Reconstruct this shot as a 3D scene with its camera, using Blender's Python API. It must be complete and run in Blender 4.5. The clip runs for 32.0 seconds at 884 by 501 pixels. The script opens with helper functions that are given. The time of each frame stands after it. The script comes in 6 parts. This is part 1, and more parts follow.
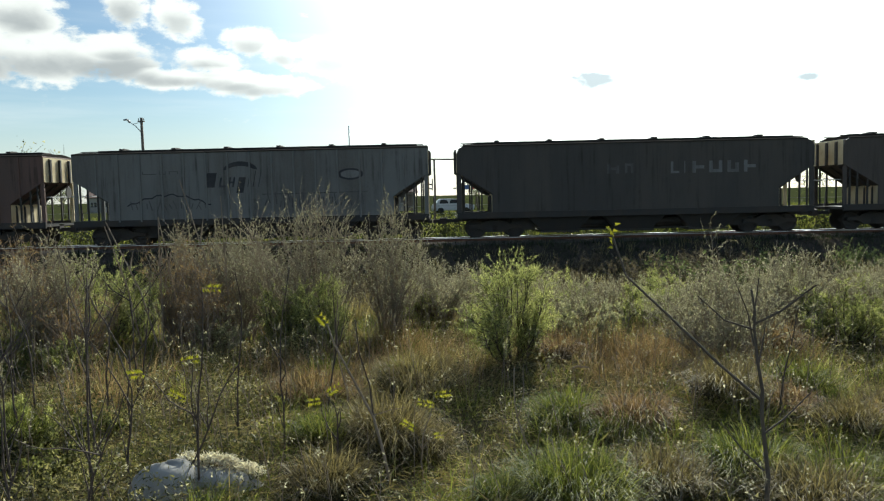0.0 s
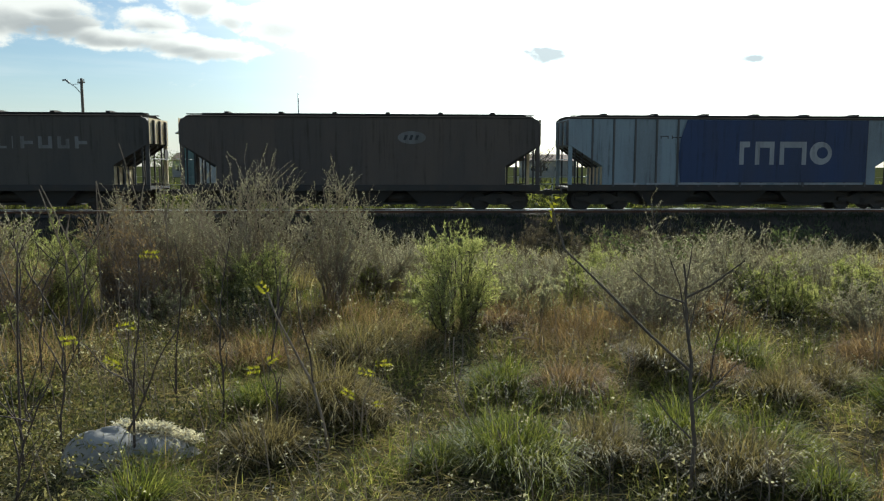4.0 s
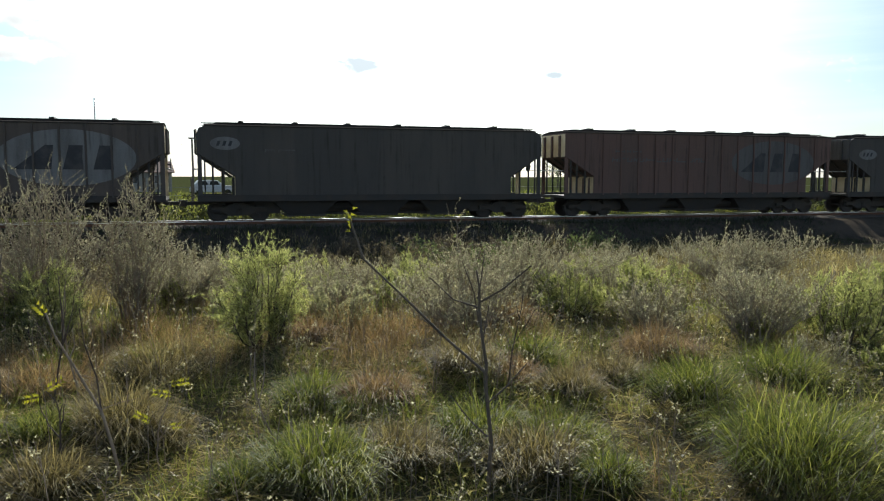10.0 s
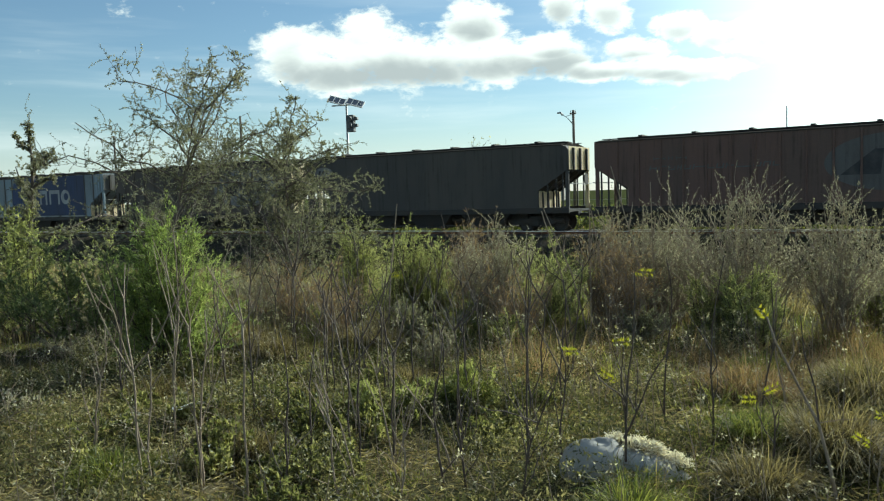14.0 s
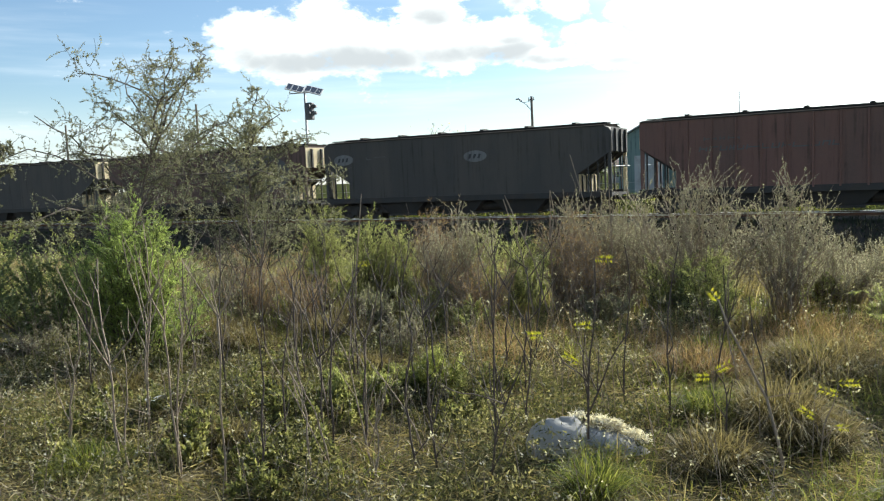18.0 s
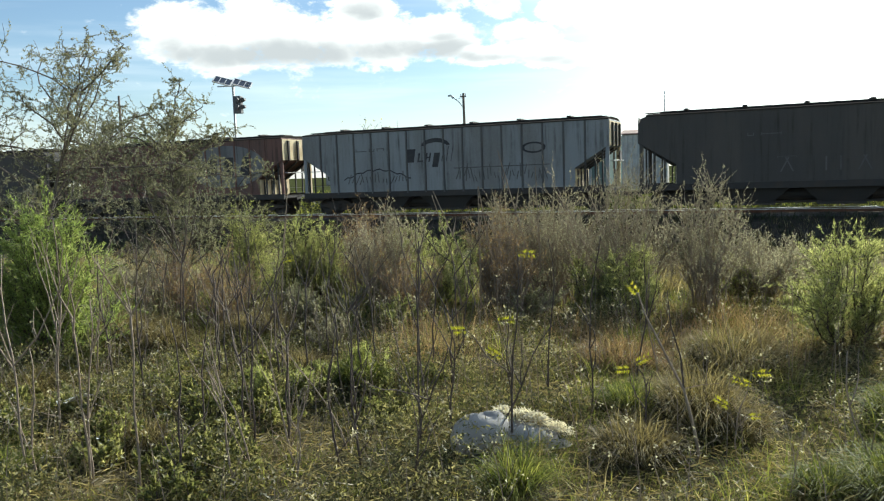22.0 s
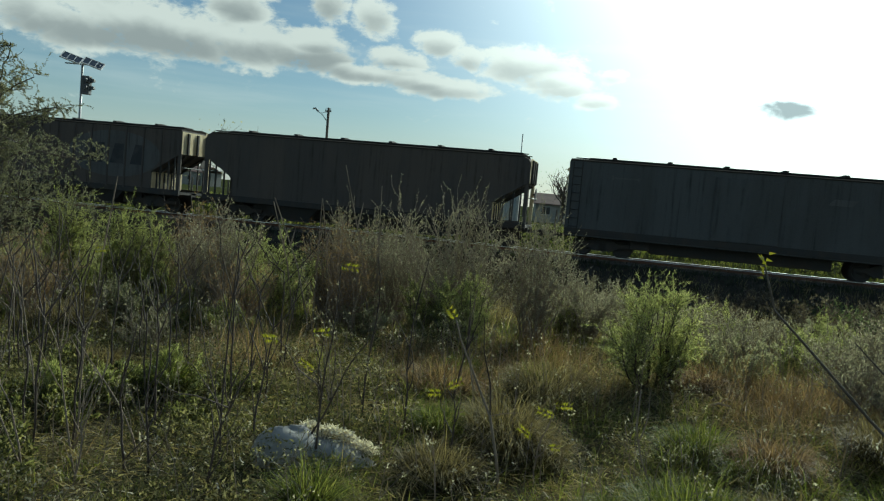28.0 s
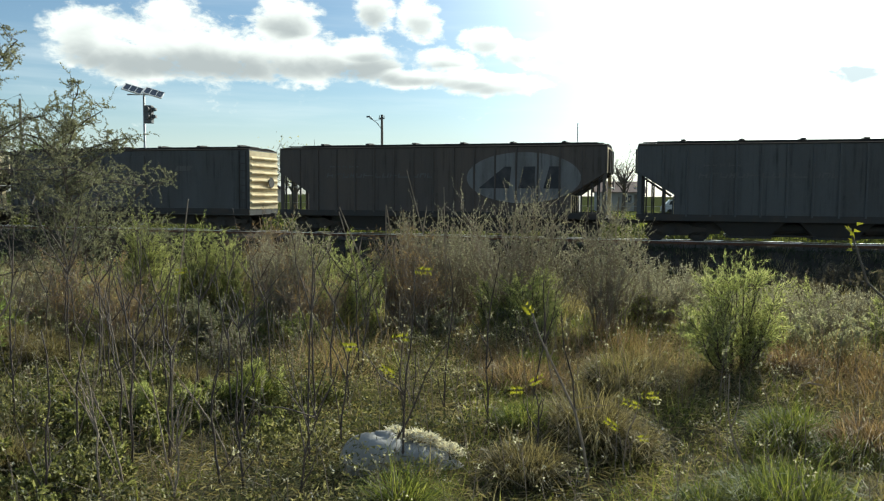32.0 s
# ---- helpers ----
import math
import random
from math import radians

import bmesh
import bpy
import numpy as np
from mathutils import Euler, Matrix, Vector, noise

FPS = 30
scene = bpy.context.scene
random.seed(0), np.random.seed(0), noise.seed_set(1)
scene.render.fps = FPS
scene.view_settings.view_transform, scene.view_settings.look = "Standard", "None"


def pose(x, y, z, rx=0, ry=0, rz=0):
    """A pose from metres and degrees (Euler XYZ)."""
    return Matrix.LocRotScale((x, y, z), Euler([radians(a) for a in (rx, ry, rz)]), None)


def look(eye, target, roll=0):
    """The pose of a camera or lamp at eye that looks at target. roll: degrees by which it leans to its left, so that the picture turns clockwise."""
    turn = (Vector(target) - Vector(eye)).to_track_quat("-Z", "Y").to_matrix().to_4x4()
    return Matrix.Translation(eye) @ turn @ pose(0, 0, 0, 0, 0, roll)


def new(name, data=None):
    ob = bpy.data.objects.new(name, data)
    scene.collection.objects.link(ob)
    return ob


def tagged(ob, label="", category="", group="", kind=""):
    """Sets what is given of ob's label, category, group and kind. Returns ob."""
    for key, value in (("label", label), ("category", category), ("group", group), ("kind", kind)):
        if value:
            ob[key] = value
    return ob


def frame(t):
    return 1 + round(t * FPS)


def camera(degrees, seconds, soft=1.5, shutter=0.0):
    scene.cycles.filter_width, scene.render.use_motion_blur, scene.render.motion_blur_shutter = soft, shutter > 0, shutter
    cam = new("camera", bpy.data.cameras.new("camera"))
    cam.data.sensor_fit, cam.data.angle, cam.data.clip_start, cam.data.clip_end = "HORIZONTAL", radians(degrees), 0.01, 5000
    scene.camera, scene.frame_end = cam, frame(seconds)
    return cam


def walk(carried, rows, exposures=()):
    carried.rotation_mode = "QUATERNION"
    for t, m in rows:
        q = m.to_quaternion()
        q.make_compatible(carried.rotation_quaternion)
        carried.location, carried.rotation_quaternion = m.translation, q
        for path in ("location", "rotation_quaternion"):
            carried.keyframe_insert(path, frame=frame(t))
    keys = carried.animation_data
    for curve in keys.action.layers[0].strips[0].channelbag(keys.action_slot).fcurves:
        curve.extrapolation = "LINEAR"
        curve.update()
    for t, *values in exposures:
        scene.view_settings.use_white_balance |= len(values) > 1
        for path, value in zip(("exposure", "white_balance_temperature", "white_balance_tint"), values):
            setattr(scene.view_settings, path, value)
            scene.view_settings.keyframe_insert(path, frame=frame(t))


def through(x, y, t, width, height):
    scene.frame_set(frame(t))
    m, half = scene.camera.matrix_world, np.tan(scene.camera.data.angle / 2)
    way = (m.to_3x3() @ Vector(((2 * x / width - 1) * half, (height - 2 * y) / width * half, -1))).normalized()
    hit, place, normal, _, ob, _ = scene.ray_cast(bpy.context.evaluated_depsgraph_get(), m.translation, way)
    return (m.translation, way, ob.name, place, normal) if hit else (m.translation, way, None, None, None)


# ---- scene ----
cam = camera(59.2, 32.0, 1.2)
PATH = [
    (0, (-0.034, 0.047, 1.856), (0.0003, 2.0418, 1.7139), -1.29),
    (0.5, (-0.039, 0.032, 1.858), (0.0500, 2.0254, 1.7279), -0.72),
    (1, (-0.025, 0.024, 1.858), (0.0553, 2.0187, 1.7341), -0.58),
    (1.5, (-0.013, -0.015, 1.875), (0.2191, 1.9699, 1.7904), 0.80),
    (2, (0.019, -0.025, 1.874), (0.2682, 1.9552, 1.7516), 0.48),
    (2.5, (0.028, -0.031, 1.875), (0.2827, 1.9498, 1.7634), 0.41),
    (3, (0.041, -0.040, 1.869), (0.3195, 1.9363, 1.7395), 0.05),
    (3.5, (0.034, -0.021, 1.868), (0.2696, 1.9582, 1.7093), -0.11),
    (4, (0.009, 0.022, 1.848), (0.1724, 2.0037, 1.6332), 0.09),
    (4.5, (0.013, 0.024, 1.860), (0.1531, 2.0097, 1.6653), 0.70),
    (6.5, (0.016, 0.023, 1.866), (0.0788, 2.0140, 1.6869), -0.58),
    (7, (0.017, 0.038, 1.855), (0.1240, 2.0285, 1.6876), -0.42),
    (7.5, (0.023, 0.032, 1.850), (0.1357, 2.0214, 1.6760), -0.42),
    (8, (0.024, 0.026, 1.857), (0.1375, 2.0130, 1.6559), -0.52),
    (8.5, (0.021, 0.005, 1.861), (0.1879, 1.9893, 1.6701), -0.34),
    (9, (0.067, -0.050, 1.866), (0.4970, 1.8934, 1.6717), -1.10),
    (9.5, (0.099, -0.025, 1.855), (0.6503, 1.8844, 1.6311), -0.37),
    (10, (0.113, -0.022, 1.854), (0.7314, 1.8701, 1.6646), 0.09),
    (10.5, (0.106, -0.030, 1.857), (0.7003, 1.8715, 1.6844), 0.34),
    (11, (0.113, -0.028, 1.862), (0.6911, 1.8780, 1.6814), 0.20),
    (11.5, (0.116, -0.031, 1.859), (0.6982, 1.8755, 1.6927), 0.18),
    (12, (0.128, -0.045, 1.861), (0.5606, 1.9026, 1.7172), 0.54),
    (12.5, (0.029, 0.018, 1.855), (-0.1672, 2.0034, 1.7080), 0.09),
    (13, (-0.054, 0.061, 1.847), (-0.7364, 1.9376, 1.7368), -1.02),
    (13.5, (-0.091, 0.092, 1.830), (-1.0758, 1.8313, 1.7424), -1.23),
    (14, (-0.115, 0.100, 1.829), (-1.0963, 1.8366, 1.6853), -1.74),
    (14.5, (-0.102, 0.091, 1.822), (-1.0436, 1.8483, 1.6561), -1.97),
    (16.5, (-0.070, -0.056, 1.871), (-0.9913, 1.7107, 1.6983), -3.53),
    (17, (-0.080, -0.065, 1.868), (-1.0201, 1.6937, 1.7126), -3.56),
    (17.5, (-0.077, -0.075, 1.869), (-0.9811, 1.7020, 1.7141), -3.17),
    (18, (-0.073, -0.079, 1.869), (-0.9648, 1.7022, 1.6870), -2.37),
    (18.5, (-0.084, -0.085, 1.872), (-1.0376, 1.6638, 1.6889), -2.17),
    (19, (-0.098, -0.045, 1.863), (-0.9599, 1.7533, 1.7051), -0.65),
    (19.5, (-0.063, -0.031, 1.863), (-0.7785, 1.8246, 1.6504), -0.84),
    (20, (-0.055, -0.027, 1.860), (-0.7012, 1.8575, 1.6805), -0.25),
    (20.5, (-0.048, -0.018, 1.859), (-0.6862, 1.8674, 1.6680), -1.03),
    (21, (-0.044, -0.019, 1.861), (-0.6940, 1.8629, 1.6734), -0.90),
    (21.5, (-0.044, -0.023, 1.855), (-0.7381, 1.8447, 1.6788), -0.87),
    (22, (-0.035, -0.017, 1.853), (-0.7701, 1.8327, 1.6552), -2.01),
    (22.5, (-0.058, -0.036, 1.863), (-0.9176, 1.7643, 1.7199), -1.95),
    (23, (-0.070, -0.042, 1.855), (-0.9557, 1.7463, 1.7240), -1.56),
    (23.5, (-0.069, -0.047, 1.854), (-0.9511, 1.7437, 1.7272), -1.90),
    (24, (-0.077, -0.053, 1.859), (-0.9224, 1.7556, 1.7297), -1.75),
    (24.5, (-0.073, -0.048, 1.857), (-0.9581, 1.7424, 1.7472), -1.93),
    (25, (-0.065, -0.055, 1.864), (-0.8602, 1.7771, 1.7696), -0.79),
    (25.5, (-0.037, -0.065, 1.862), (-0.6664, 1.8279, 1.7145), 0.03),
    (27.5, (0.038, 0.108, 1.822), (-0.4320, 2.0505, 1.7340), 4.31),
    (28, (0.108, 0.094, 1.804), (-0.2671, 2.0545, 1.6712), 5.13),
    (28.5, (0.091, 0.113, 1.798), (-0.3508, 2.0586, 1.6559), 1.88),
    (29, (0.076, 0.102, 1.798), (-0.4517, 2.0256, 1.6531), -2.60),
    (29.5, (0.057, 0.097, 1.798), (-0.5282, 1.9980, 1.5904), -2.08),
    (30, (0.055, 0.090, 1.794), (-0.5760, 1.9756, 1.5826), -1.61),
    (30.5, (0.050, 0.101, 1.791), (-0.6092, 1.9832, 1.6404), -0.81),
    (31, (0.042, 0.096, 1.796), (-0.6180, 1.9810, 1.6801), 0.03),
    (31.5, (0.058, 0.089, 1.802), (-0.4411, 2.0215, 1.6798), -0.03),
    (32, (0.052, 0.092, 1.802), (-0.4783, 2.0146, 1.6594), 0.40),
]
EXPOSURES = [(0.0, 0.2, 6350, 2), (1.0, 0.0, 6350, 0), (2.0, -0.6, 6350, 3), (3.0, -0.45, 6350, 4), (4.0, 0.12, 6350, 2), (5.0, 0.25, 6350, 2), (7.0, 0.4, 6350, 0), (9.0, 0.4, 6350, 6), (10.0, 0.3, 6350, 7), (12.0, -0.1, 6350, 5), (12.6, -0.2, 6200, -4), (13.0, 0.25, 6200, -6), (13.5, 0.35, 6200, -6), (14.5, 0.4, 6200, -4), (17.0, 0.7, 6350, 4), (20.0, 0.8, 6350, 6), (23.0, 0.55, 6350, 2), (25.0, 0.3, 6350, 0), (28.0, -0.4, 6050, -10), (29.0, 0.2, 6050, -7), (30.0, 0.8, 6350, 2), (31.0, 0.5, 6350, 0), (32.0, 0.3, 6350, 0)]
walk(cam, [(t, look(eye, target, roll)) for t, eye, target, roll in PATH], EXPOSURES)

# ---- light: low sun behind the train, broken cloud ----
SUN_AZ, SUN_EL = 17.0, 28.0
sun = new("sun", bpy.data.lights.new("sun", "SUN"))
sun.data.energy, sun.data.angle, sun.data.color = 5.0, radians(0.6), (1.0, 0.96, 0.87)
a, e = radians(SUN_AZ), radians(SUN_EL)
SUN_DIR = Vector((math.sin(a) * math.cos(e), math.cos(a) * math.cos(e), math.sin(e)))
sun.matrix_world = look(SUN_DIR * 100, (0, 0, 0))


class Nodes:
    """Short hand for node trees."""

    def __init__(self, tree):
        self.tree = tree
        tree.nodes.clear()

    def add(self, kind, operation=None):
        node = self.tree.nodes.new(kind)
        if operation:
            node.operation = operation
        return node

    def put(self, socket, value):
        if isinstance(value, bpy.types.NodeSocket):
            self.tree.links.new(value, socket)
        elif value is not None:
            socket.default_value = value

    def math(self, op, a, b=None, c=None, clamp=False):
        n = self.add("ShaderNodeMath", op)
        n.use_clamp = clamp
        for s, v in zip(n.inputs, (a, b, c)):
            self.put(s, v)
        return n.outputs[0]

    def vec(self, op, a, b=None):
        n = self.add("ShaderNodeVectorMath", op)
        self.put(n.inputs[0], a)
        self.put(n.inputs[1], b)
        return n.outputs["Value"] if op in ("DOT_PRODUCT", "LENGTH") else n.outputs[0]

    def mix(self, f, a, b, blend="MIX"):
        n = self.add("ShaderNodeMix")
        n.data_type, n.blend_type = "RGBA", blend
        self.put(n.inputs[0], f)
        self.put(n.inputs[6], a if not isinstance(a, tuple) else (*a[:3], 1))
        self.put(n.inputs[7], b if not isinstance(b, tuple) else (*b[:3], 1))
        return n.outputs[2]

    def noise(self, vector, scale, detail=4.0, rough=0.55, distort=0.0):
        n = self.add("ShaderNodeTexNoise")
        self.put(n.inputs["Vector"], vector)
        n.inputs["Scale"].default_value, n.inputs["Detail"].default_value = scale, detail
        n.inputs["Roughness"].default_value, n.inputs["Distortion"].default_value = rough, distort
        return n.outputs[0]

    def span(self, v, lo, hi, a=0.0, b=1.0):
        n = self.add("ShaderNodeMapRange")
        n.interpolation_type = "SMOOTHSTEP"
        self.put(n.inputs[0], v)
        for s, x in zip(n.inputs[1:5], (lo, hi, a, b)):
            self.put(s, x)
        return n.outputs[0]


def make_world():
    world = bpy.data.worlds.new("sky")
    scene.world = world
    world.use_nodes = True
    k = Nodes(world.node_tree)
    way = k.add("ShaderNodeTexCoord").outputs["Generated"]
    sky = k.add("ShaderNodeTexSky")
    sky.sky_type, sky.sun_disc, sky.sun_elevation, sky.sun_rotation = "NISHITA", False, radians(SUN_EL), radians(SUN_AZ)
    sky.altitude, sky.air_density, sky.dust_density, sky.ozone_density = 100.0, 1.0, 0.3, 2.5
    sep = k.add("ShaderNodeSeparateXYZ")
    k.put(sep.inputs[0], way)
    x, y, z = sep.outputs
    az = k.math("MULTIPLY", k.math("ARCTAN2", x, y), 57.2958)
    el = k.math("MULTIPLY", k.math("ARCSINE", z), 57.2958)
    # bright veil of haze and thin cloud round the sun
    near = k.math("MULTIPLY", k.math("ARCCOSINE", k.vec("DOT_PRODUCT", way, tuple(SUN_DIR))), 57.2958)
    glow = k.math("POWER", k.span(near, 46.0, 4.0), 1.8)
    veil = k.add("ShaderNodeCombineXYZ")
    for s, c in zip(veil.inputs, (1.0, 0.99, 0.95)):
        k.put(s, k.math("MULTIPLY", glow, VEIL * c))
    # cumulus bank and scraps: centre and half widths in degrees
    at = k.add("ShaderNodeCombineXYZ")
    k.put(at.inputs[0], k.math("MULTIPLY", az, 0.1))
    k.put(at.inputs[1], k.math("MULTIPLY", el, 0.17))
    puff = k.noise(at.outputs[0], 3.4, 9.0, 0.6, 0.3)
    field, lift, scrap = None, None, None
    for ca, ce, wa, we in SCRAPS:
        u, v = k.math("DIVIDE", k.math("SUBTRACT", az, ca), wa), k.math("DIVIDE", k.math("SUBTRACT", el, ce), we)
        d = k.math("SUBTRACT", 1.0, k.math("ADD", k.math("MULTIPLY", u, u), k.math("MULTIPLY", v, v)))
        scrap = d if scrap is None else k.math("MAXIMUM", scrap, d)
    for ca, ce, wa, we in CLOUDS:
        u, v = k.math("DIVIDE", k.math("SUBTRACT", az, ca), wa * 0.9), k.math("DIVIDE", k.math("SUBTRACT", el, ce), we * 1.25)
        d = k.math("SUBTRACT", 1.0, k.math("ADD", k.math("MULTIPLY", u, u), k.math("MULTIPLY", v, v)))
        field = d if field is None else k.math("MAXIMUM", field, d)
        w = k.math("MULTIPLY", k.math("MAXIMUM", d, 0.0), v)
        lift = w if lift is None else k.math("ADD", lift, w)
    field = k.math("MAXIMUM", field, -0.6)
    body = k.math("ADD", field, k.math("ADD", k.math("MULTIPLY", k.math("SUBTRACT", puff, 0.46), 2.9), k.math("MULTIPLY", k.math("SUBTRACT", k.noise(at.outputs[0], 8.0, 7.0, 0.65, 0.2), 0.5), 1.9)))
    cover = k.span(body, -0.1, 0.75)
    belly = k.math("ADD", k.math("ADD", field, k.math("MULTIPLY", k.math("SUBTRACT", k.noise(at.outputs[0], 2.2, 4.0, 0.5, 0.2), 0.5), 1.6)), k.math("MULTIPLY", k.math("SUBTRACT", puff, 0.5), 0.8))
    thick = k.span(k.math("SUBTRACT", belly, k.math("MULTIPLY", lift, 1.5)), 0.28, 1.6)
    cloud = k.mix(thick, (0.90, 0.90, 0.88), (0.44, 0.46, 0.475))
    streak = k.span(k.noise(k.vec("MULTIPLY", at.outputs[0], (0.35, 2.2, 1.0)), 1.1, 5.0), 0.45, 0.75, 0.0, 0.35)
    base = k.mix(k.math("MULTIPLY", streak, k.span(el, 25.0, 2.0)), k.vec("MULTIPLY", sky.outputs[0], (SKY, SKY, SKY)), (0.9, 0.92, 0.93))
    base = k.mix(k.span(el, 7.0, 0.0, 0.0, 0.6), base, (0.62, 0.66, 0.69))
    full = k.mix(k.math("MULTIPLY", cover, k.span(near, 8.0, 20.0)), base, cloud)
    full = k.vec("ADD", full, veil.outputs[0])
    scrap = k.span(k.math("ADD", k.math("MAXIMUM", scrap, -1.0), k.math("MULTIPLY", k.math("SUBTRACT", k.noise(at.outputs[0], 4.0, 5.0, 0.55, 0.4), 0.5), 2.6)), 0.1, 0.9, 0.0, 0.8)
    full = k.mix(scrap, full, (0.36, 0.41, 0.45))
    bg = k.add("ShaderNodeBackground")
    k.put(bg.inputs[0], full)
    k.put(k.add("ShaderNodeOutputWorld").inputs[0], bg.outputs[0])


SKY, VEIL = 0.085, 2.5
CLOUDS = [(-40.0, 10.0, 2.8, 1.7), (-37.7, 9.1, 3.9, 1.5), (-34.8, 10.2, 4.9, 2.2), (-34.5, 11.9, 2.1, 1.1), (-31.9, 9.7, 5.3, 1.9), (-28.3, 9.5, 5.3, 1.6), (-26.7, 12.0, 2.8, 1.6), (-24.2, 9.5, 4.6, 1.4), (-21.1, 9.5, 3.9, 1.3), (-20.5, 13.0, 1.7, 1.2), (-17.1, 12.5, 1.8, 1.3), (-21.3, 10.4, 2.5, 0.8), (-18.2, 8.4, 2.8, 0.6), (-14.8, 8.4, 3.9, 0.7), (-5.6, 9.9, 4.9, 1.2), (-3.2, 8.7, 3.8, 0.9), (-10.2, 10.1, 1.9, 0.8), (-12.4, 11.0, 2.2, 0.9), (-15.2, 9.5, 3.2, 0.8), (-11.7, 7.9, 4.9, 0.7), (-0.8, 7.8, 2.1, 0.5), (0.1, 9.6, 1.5, 0.5), (-52, 17.0, 9, 2.4), (-33, 18.5, 5.6, 1.4), (80, 15, 30, 5), (170, 20, 60, 6), (-100, 14, 25, 5)]
SCRAPS = [(11.9, 7.8, 2.0, 0.75), (18.3, 7.5, 0.6, 0.3), (26.0, 7.2, 1.2, 0.35)]
make_world()

# ---- materials ----


def surface(name, colour, second=None, rough=0.85, metal=0.0, stain=1.2, grain=30.0, spread=0.3, bump=0.3, depth=0.01, streaks=False, each=0.0, shine=0.5):
    """A weathered solid surface: stains of a second colour, grain and fine relief."""
    m = bpy.data.materials.new(name)
    m.use_nodes = True
    k = Nodes(m.node_tree)
    at = k.add("ShaderNodeTexCoord").outputs["Object"]
    big = k.noise(k.vec("MULTIPLY", at, (1, 1, 0.25)) if streaks else at, stain, 5.0, 0.6)
    fine = k.noise(at, grain, 3.0)
    c = k.mix(k.span(big, 0.42, 0.68), colour, second or tuple(v * 0.6 for v in colour))
    c = k.mix(k.math("MULTIPLY", fine, spread * 2), c, tuple(min(1.0, v * 1.6) for v in colour))
    if streaks:
        run = k.noise(k.vec("MULTIPLY", at, (5.0, 5.0, 0.3)), 1.0, 4.0, 0.6)
        blot = k.noise(k.vec("MULTIPLY", at, (1.0, 1.0, 1.6)), 0.7, 6.0, 0.65)
        grime = k.math("MULTIPLY", k.span(run, 0.48, 0.72), k.span(blot, 0.38, 0.62, 0.25, 1.0))
        c = k.mix(k.math("MULTIPLY", grime, 0.7), c, tuple(v * 0.38 for v in (second or colour)))
    if each:
        tone = k.math("MULTIPLY_ADD", k.add("ShaderNodeObjectInfo").outputs["Random"], each, 1.0 - each / 2)
        c = k.mix(1.0, c, k.vec("MULTIPLY", tone, (1, 1, 1)), "MULTIPLY")
    p = k.add("ShaderNodeBsdfPrincipled")
    k.put(p.inputs["Base Color"], c)
    k.put(p.inputs["Roughness"], k.math("MULTIPLY_ADD", big, 0.2, rough - 0.1))
    p.inputs["Metallic"].default_value = metal
    p.inputs["Specular IOR Level"].default_value = shine
    b = k.add("ShaderNodeBump")
    b.inputs["Strength"].default_value, b.inputs["Distance"].default_value = bump, depth
    k.put(b.inputs["Height"], fine)
    k.put(p.inputs["Normal"], b.outputs[0])
    k.put(k.add("ShaderNodeOutputMaterial").inputs[0], p.outputs[0])
    return m


def leafy(name, low, mid, high, through=0.4):
    """Leaves and blades: three tones picked blade by blade, light shining through."""
    m = bpy.data.materials.new(name)
    m.use_nodes = True
    k = Nodes(m.node_tree)
    r = k.add("ShaderNodeNewGeometry").outputs["Random Per Island"]
    patch = k.noise(k.add("ShaderNodeTexCoord").outputs["Object"], 0.9, 3.0)
    r = k.math("ADD", k.math("MULTIPLY", r, 0.7), k.math("MULTIPLY", k.span(patch, 0.35, 0.65), 0.3))
    c = k.mix(k.span(r, 0.1, 0.55), low, mid)
    c = k.mix(k.span(r, 0.55, 0.95), c, high)
    d, t, g = k.add("ShaderNodeBsdfDiffuse"), k.add("ShaderNodeBsdfTranslucent"), k.add("ShaderNodeBsdfGlossy")
    k.put(d.inputs[0], c)
    k.put(t.inputs[0], k.mix(1.0, c, (1.2, 1.15, 0.78), "MULTIPLY"))
    k.put(g.inputs[0], (0.5, 0.5, 0.5, 1))
    g.inputs["Roughness"].default_value = 0.5
    s, s2 = k.add("ShaderNodeMixShader"), k.add("ShaderNodeMixShader")
    s.inputs[0].default_value, s2.inputs[0].default_value = through, 0.045
    k.put(s.inputs[1], d.outputs[0]), k.put(s.inputs[2], t.outputs[0])
    k.put(s2.inputs[1], s.outputs[0]), k.put(s2.inputs[2], g.outputs[0])
    k.put(k.add("ShaderNodeOutputMaterial").inputs[0], s2.outputs[0])
    return m


SOIL = surface("soil", (0.10, 0.085, 0.05), (0.05, 0.06, 0.025), stain=0.8, grain=18, bump=0.6, depth=0.04, shine=0.0)
BANK = surface("bank_earth", (0.085, 0.070, 0.054), (0.045, 0.038, 0.028), stain=0.9, grain=14, bump=0.9, depth=0.08, shine=0.0)
CINDER = surface("cinder", (0.040, 0.040, 0.022), (0.022, 0.020, 0.014), stain=0.5, grain=20, bump=0.8, depth=0.05, shine=0.0)
FIELD = surface("field", (0.042, 0.050, 0.020), (0.060, 0.055, 0.030), stain=0.15, grain=6, bump=0.5, depth=0.05, shine=0.0)
BALLAST = surface("ballast", (0.12, 0.105, 0.09), (0.07, 0.06, 0.052), stain=0.7, grain=22, spread=0.5, bump=0.9, depth=0.05, shine=0.0)
STEEL_RAIL = surface("rail_steel", (0.75, 0.74, 0.72), (0.6, 0.58, 0.55), rough=0.6, metal=0.8, stain=3)
RUST = surface("rust", (0.13, 0.06, 0.035), (0.06, 0.04, 0.03), rough=0.8)
